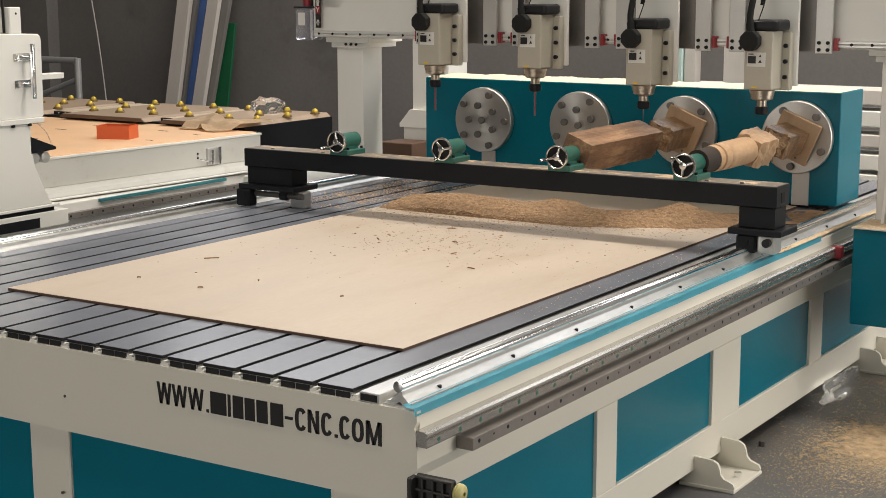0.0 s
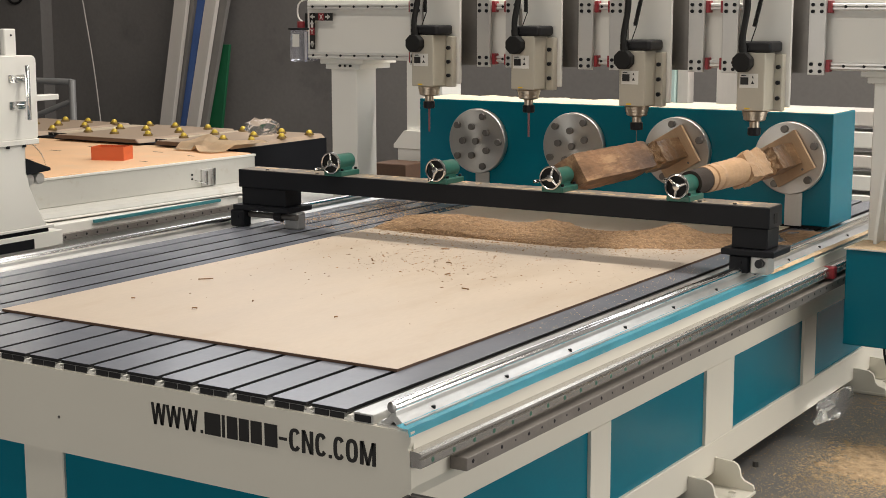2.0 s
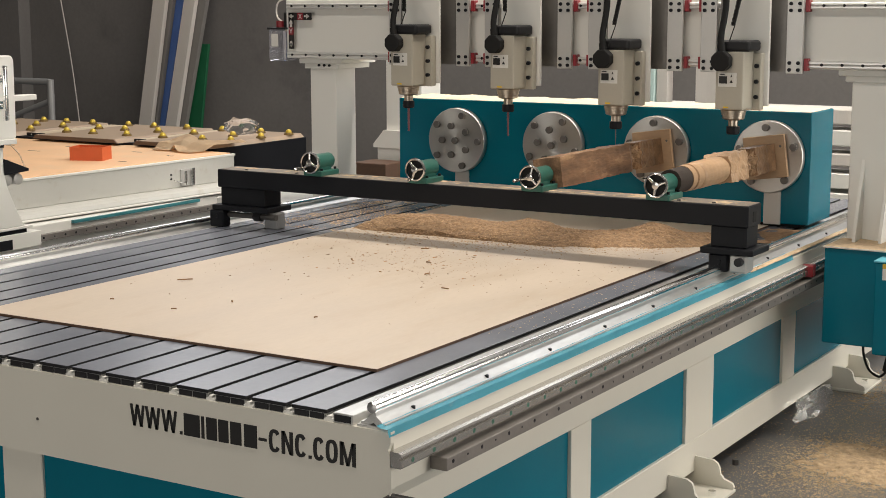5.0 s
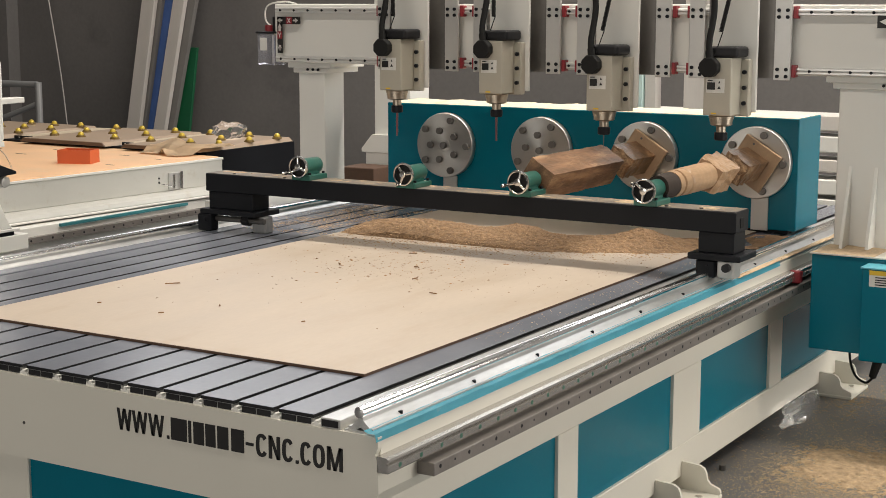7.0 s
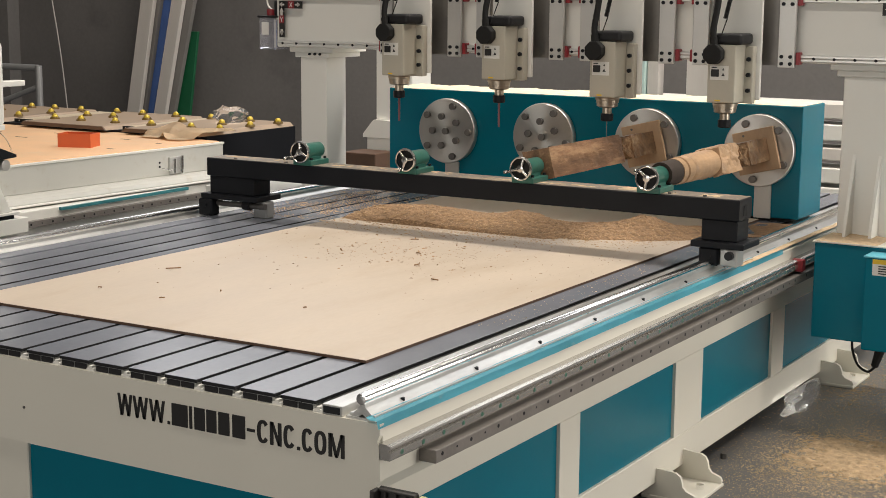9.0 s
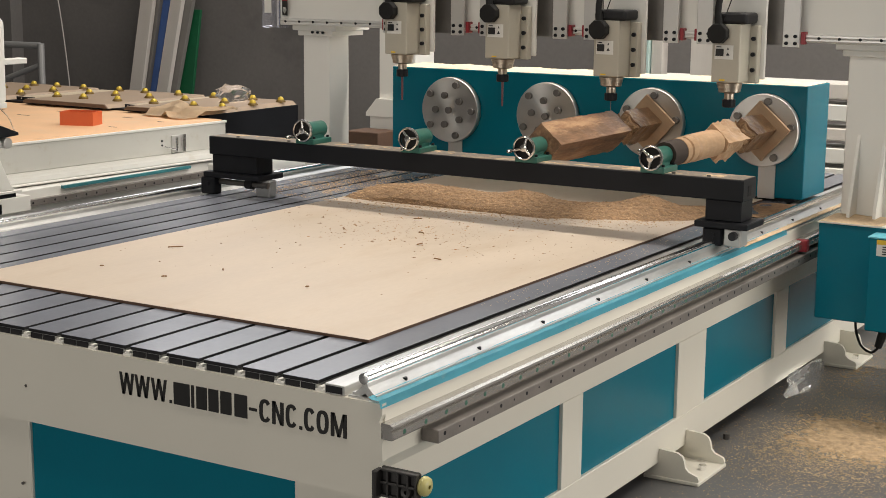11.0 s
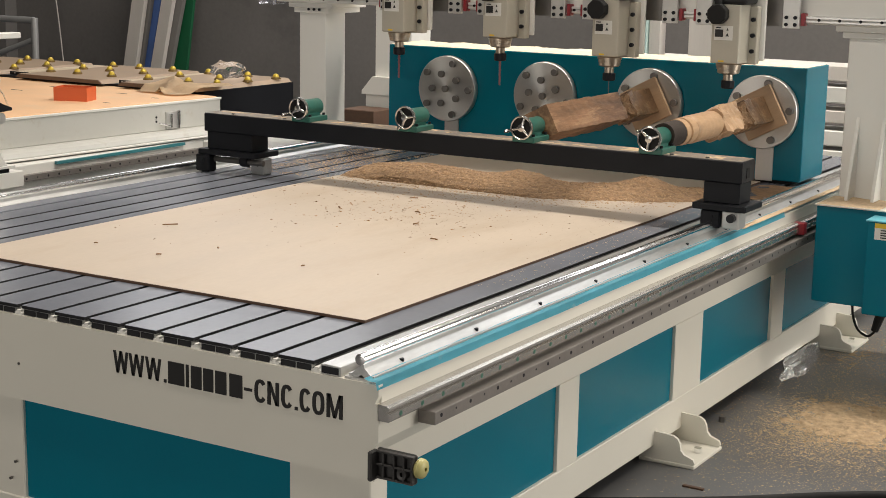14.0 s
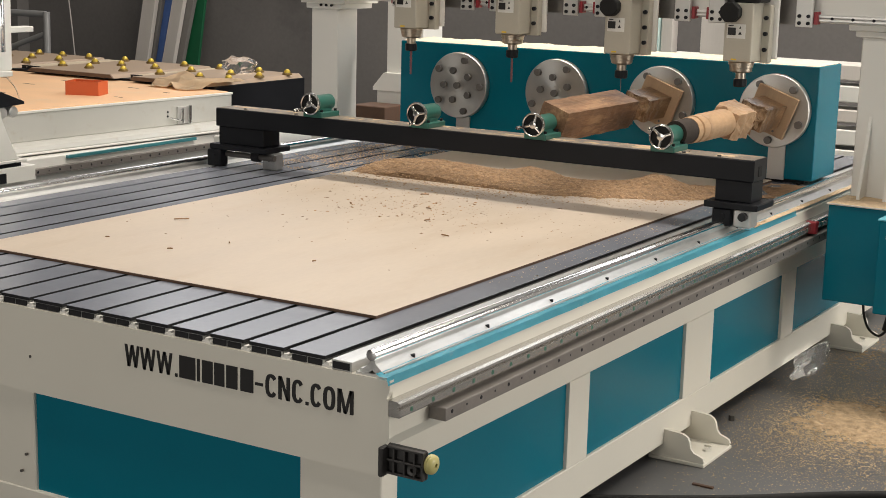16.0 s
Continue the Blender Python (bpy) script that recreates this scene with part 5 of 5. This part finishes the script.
def second_gantry():
    XF = -3.1
    t = thing("second_gantry", "cream gantry end of the second router with handled door", "gantry", (XF - 0.2, 1.9, 0))
    part("leg", box(XF - 0.4, XF - 0.02, 1.5, 2.12, 0.0, 0.54, 0.004), WHITE, t)
    part("base", box(XF - 0.42, XF, 1.45, 2.178, 0.54, 0.612, 0.003), WHITE, t)
    part("base_opening", box(XF, XF + 0.003, 1.5, 2.0, 0.545, 0.59), BLACK, t)
    part("base_gap", box(XF - 0.4, XF - 0.01, 1.45, 2.1, 0.612, 0.632), BLACK, t)
    part("base_plate", box(XF - 0.41, XF + 0.004, 1.45, 2.125, 0.632, 0.645, 0.002), WHITE, t)
    part("column", prism([(1.5, 0.645), (2.085, 0.645), (2.065, 0.672), (2.03, 0.74), (1.99, 0.83), (1.976, 0.9), (1.976, 1.022), (1.5, 1.022)], "x", XF - 0.3, XF, bevel=0.003), WHITE, t)
    part("cap_plate", box(XF - 0.32, XF + 0.01, 1.5, 2.05, 1.022, 1.046, 0.002), WHITE, t)
    for y in (1.87, 1.965):
        part("bolt", cyl((XF + 0.004, y, 1.012), (XF + 0.004, y, 1.024), 0.01, seg=6), BLACK, t)
    d = part("door", prism([(1.5, 1.046), (2.05, 1.046), (2.058, 1.054), (2.062, 1.39), (2.058, 1.406), (2.045, 1.418), (1.5, 1.432)], "x", XF - 0.25, XF, bevel=0.004), WHITE, t, "cream door with steel handle")
    h = part("handle", cyl((XF + 0.045, 1.962, 1.135), (XF + 0.045, 1.962, 1.378), 0.0125, seg=16, bevel=0.002), STEEL, d, "round steel handle", smooth=True)
    for z in (1.2, 1.318):
        part("handle_foot", box(XF, XF + 0.006, 1.893, 2.006, z - 0.018, z + 0.018, 0.002), STEEL, h)
        part("handle_stud", cyl((XF + 0.004, 1.962, z), (XF + 0.045, 1.962, z), 0.007, seg=10), STEEL, h)
    part("antenna_box", box(XF - 0.08, XF - 0.01, 1.893, 1.96, 1.42, 1.538, 0.004), WHITE, t)
    part("antenna_hole", cyl((XF - 0.011, 1.93, 1.51), (XF - 0.008, 1.93, 1.51), 0.005, seg=10), BLACK, t)
    part("cable", tube(curve_points([(XF - 0.04, 1.885, 1.425), (XF - 0.04, 1.882, 1.6), (XF - 0.04, 1.88, 1.9)], 6), 0.006, 8), RUBBER, t)
    part("side_arm", box(XF - 0.26, XF - 0.2, 2.03, 2.38, 1.195, 1.222, 0.003), WHITE, t)
    part("dust_hood", prism([(1.97, 0.885), (1.97, 0.962), (2.12, 0.905), (2.12, 0.893)], "x", XF - 0.2, XF), BLACK, t)
    for y in (2.003, 2.066):
        part("drive_roller", cyl((XF - 0.15, y, 0.86), (XF - 0.01, y, 0.86), 0.026, seg=20, bevel=0.003), GREYP, t, smooth=True)
    part("roller_arm", box(XF - 0.16, XF - 0.1, 1.96, 2.1, 0.84, 0.89), BLACK, t)
    part("air_hose", tube(curve_points([(XF, 2.02, 1.02), (XF, 2.07, 0.97), (XF, 2.1, 0.905)], 8), 0.003, 8), CLEAR, t)


second_gantry()

# ---- leaning stock and clutter by the wall ----


def leaning(name, x0, w, x_lean, z1, y, depth, material, label, category):
    """A long piece leaning sideways against the wall: x0 at the floor, moved by x_lean at its top."""
    bm = prism([(x0, 0), (x0 + w, 0), (x0 + w + x_lean, z1), (x0 + x_lean, z1)], "y", y, y + depth, bevel=0.004)
    return single(name, bm, material, label, category, "stock leaning on the wall")


leaning("steel_channel", -7.876, 0.155, 0.2 * 2.6, 2.6, 7.86, 0.05, CHAN, "grey steel channel leaning against the dark wall", "steel channel")
leaning("channel_web", -7.81, 0.09, 0.22 * 2.6, 2.6, 7.92, 0.05, CHANS, "dark grey steel strip leaning against the wall", "steel strip")
leaning("blue_panel", -7.79, 0.118, 0.235 * 2.55, 2.55, 7.98, 0.03, BLUEP, "blue film covered panel leaning against the wall", "panel")
leaning("steel_channel", -7.563, 0.135, 0.236 * 2.6, 2.6, 7.86, 0.05, CHAN, "grey steel channel leaning against the dark wall", "steel channel")
leaning("channel_web", -7.49, 0.102, 0.26 * 2.6, 2.6, 7.92, 0.05, CHANS, "dark grey steel strip leaning against the wall", "steel strip")
bm = prism([(-7.434, 0), (-7.207, 0), (-7.014, 1.265), (-7.135, 1.265)], "y", 8.0, 8.03, bevel=0.003)
single("green_board", bm, GREENP, "dark green board leaning against the grey wall", "board", "stock leaning on the wall")
single("hanging_wire", tube(curve_points([(-9.16, 8.1, 2.8), (-8.985, 8.12, 1.7), (-8.86, 8.12, 1.0), (-8.755, 8.1, 0.3), (-8.7, 8.08, 0.0)], 8), 0.006, 8), CHAN, "thin grey wire hanging down the wall", "wire", smooth=True)
tagged(single("wall_pier", box(-10.9, -9.5, 8.05, 8.2, 0, 7.0), WALL, "dark grey rendered pier on the wall", "pier"), kind="structure")


def pipe_rack():
    t = thing("pipe_rack", "welded grey pipe rack standing by the wall", "pipe rack", (-8.0, 6.5, 0))
    part("post", cyl((-7.49, 6.5, 0), (-7.49, 6.5, 1.0), 0.03, seg=16), PIPE, t, smooth=True)
    part("post", cyl((-8.6, 6.5, 0), (-8.6, 6.5, 1.0), 0.03, seg=16), PIPE, t, smooth=True)
    part("rail", cyl((-8.6, 6.5, 0.98), (-7.5, 6.5, 0.98), 0.028, seg=16), PIPE, t, smooth=True)
    part("brace", cyl((-8.5, 6.5, 0.5), (-7.5, 6.5, 0.82), 0.024, seg=12), PIPE, t, smooth=True)


pipe_rack()
bm = tube(curve_points([(-10.0, 8.04, 2.2), (-9.98, 8.04, 1.75), (-9.85, 8.04, 1.64), (-9.72, 8.04, 1.75), (-9.68, 8.04, 2.2)], 8), 0.012, 8)
single("wall_cable", bm, RUBBER, "black cable hanging in a loop on the wall", "cable", smooth=True)

# ---- machine parts stacked behind the headstock ----


def stacked(z0, z1, material, label, x0=-1.9, x1=1.6):
    b = box(x0, x1, 5.5, 5.75, z0, z1, 0.006)
    single("stacked_beam", b, material, label, "steel beam", "beams stacked behind the headstock")


stacked(0.0, 0.12, WHITE, "cream steel beam in a stack on the floor")
stacked(0.16, 0.3, WHITE, "cream steel beam in a stack on the floor")
stacked(0.34, 0.48, CHAN, "grey steel beam in a stack on the floor")
stacked(0.52, 0.59, WHITE, "cream steel beam in a stack on the floor")
stacked(0.615, 0.70, WHITE, "cream steel beam in a stack on the floor")
stacked(0.74, 0.81, CHAN, "grey steel beam in a stack on the floor")
stacked(0.85, 0.94, WHITE, "cream steel beam in a stack on the floor")
stacked(0.97, 1.055, CHAN, "grey steel beam in a stack on the floor")
for x in (-1.6, 1.2):
    for z0, z1 in ((0.12, 0.16), (0.3, 0.34), (0.48, 0.52), (0.59, 0.615), (0.70, 0.74), (0.81, 0.85), (0.94, 0.97)):
        single("spacer", box(x - 0.05, x + 0.05, 5.52, 5.73, z0, z1), BLACK, "dark spacer block between stacked steel beams", "spacer", "spacers in the beam stack")


def rear_column(x0, x1, y, top, material, label):
    t = thing("rear_column", label, "machine column", ((x0 + x1) / 2, y + 0.1, 0))
    part("shaft", box(x0, x1, y, y + 0.2, 0.9, top, 0.004), material, t)
    part("flare", prism([(x0 - 0.07, 0.83), (x1 + 0.07, 0.83), (x1 + 0.07, 0.85), (x1, 0.93), (x0, 0.93), (x0 - 0.07, 0.85)], "y", y - 0.03, y + 0.23), material, t)
    part("foot_block", box(x0 - 0.05, x1 + 0.05, y - 0.02, y + 0.22, 0.0, 0.83, 0.004), material, t)


rear_column(-2.66, -2.42, 4.4, 2.2, WHITE, "cream steel column of a machine behind the headstock")
PALE = mat("pale_cyan_paint", (0.55, 0.72, 0.7), 0.4, vary=0.04, bump=0.01)
single("steel_post", box(-1.335, -1.285, 5.0, 5.1, 0, 2.2, 0.003), PALE, "pale cyan steel post behind the headstock", "post")
single("grey_post", box(-1.28, -1.215, 5.02, 5.1, 0, 2.2, 0.003), CHAN, "grey steel post behind the headstock", "post")
single("grey_post", box(-1.05, -0.8, 5.02, 5.1, 0, 2.2, 0.003), CHAN, "grey steel post behind the headstock", "post")
single("brown_crate", box(-2.72, -2.5, 4.15, 4.35, 0, 0.765, 0.004), EDGE, "dark brown wooden crate behind the bed", "crate")


# ---- what turns ----
def motions():
    turn = [(0, -22), (0.5, -10), (1, 3), (1.5, 20), (2, 31), (2.5, 42), (3, 52), (3.5, 62), (4.75, 92), (6, 119), (6.5, 132), (7, 148), (7.5, 164), (8, 177), (8.5, 185), (9, 194), (10.25, 216),
            (11.5, 240), (12, 254), (12.5, 267), (13, 279), (13.5, 288), (14, 298), (14.5, 308), (15, 316), (15.5, 325), (16, 340)]
    for ob, x, lag in ((plates[2], -PX, 0), (plates[3], 0, 0), (blank, -PX, 0), (leg, 0, 0)):
        walk(ob, [(t, pose(x, YP, ZW, 0, -(a + lag), 0)) for t, a in turn])


motions()
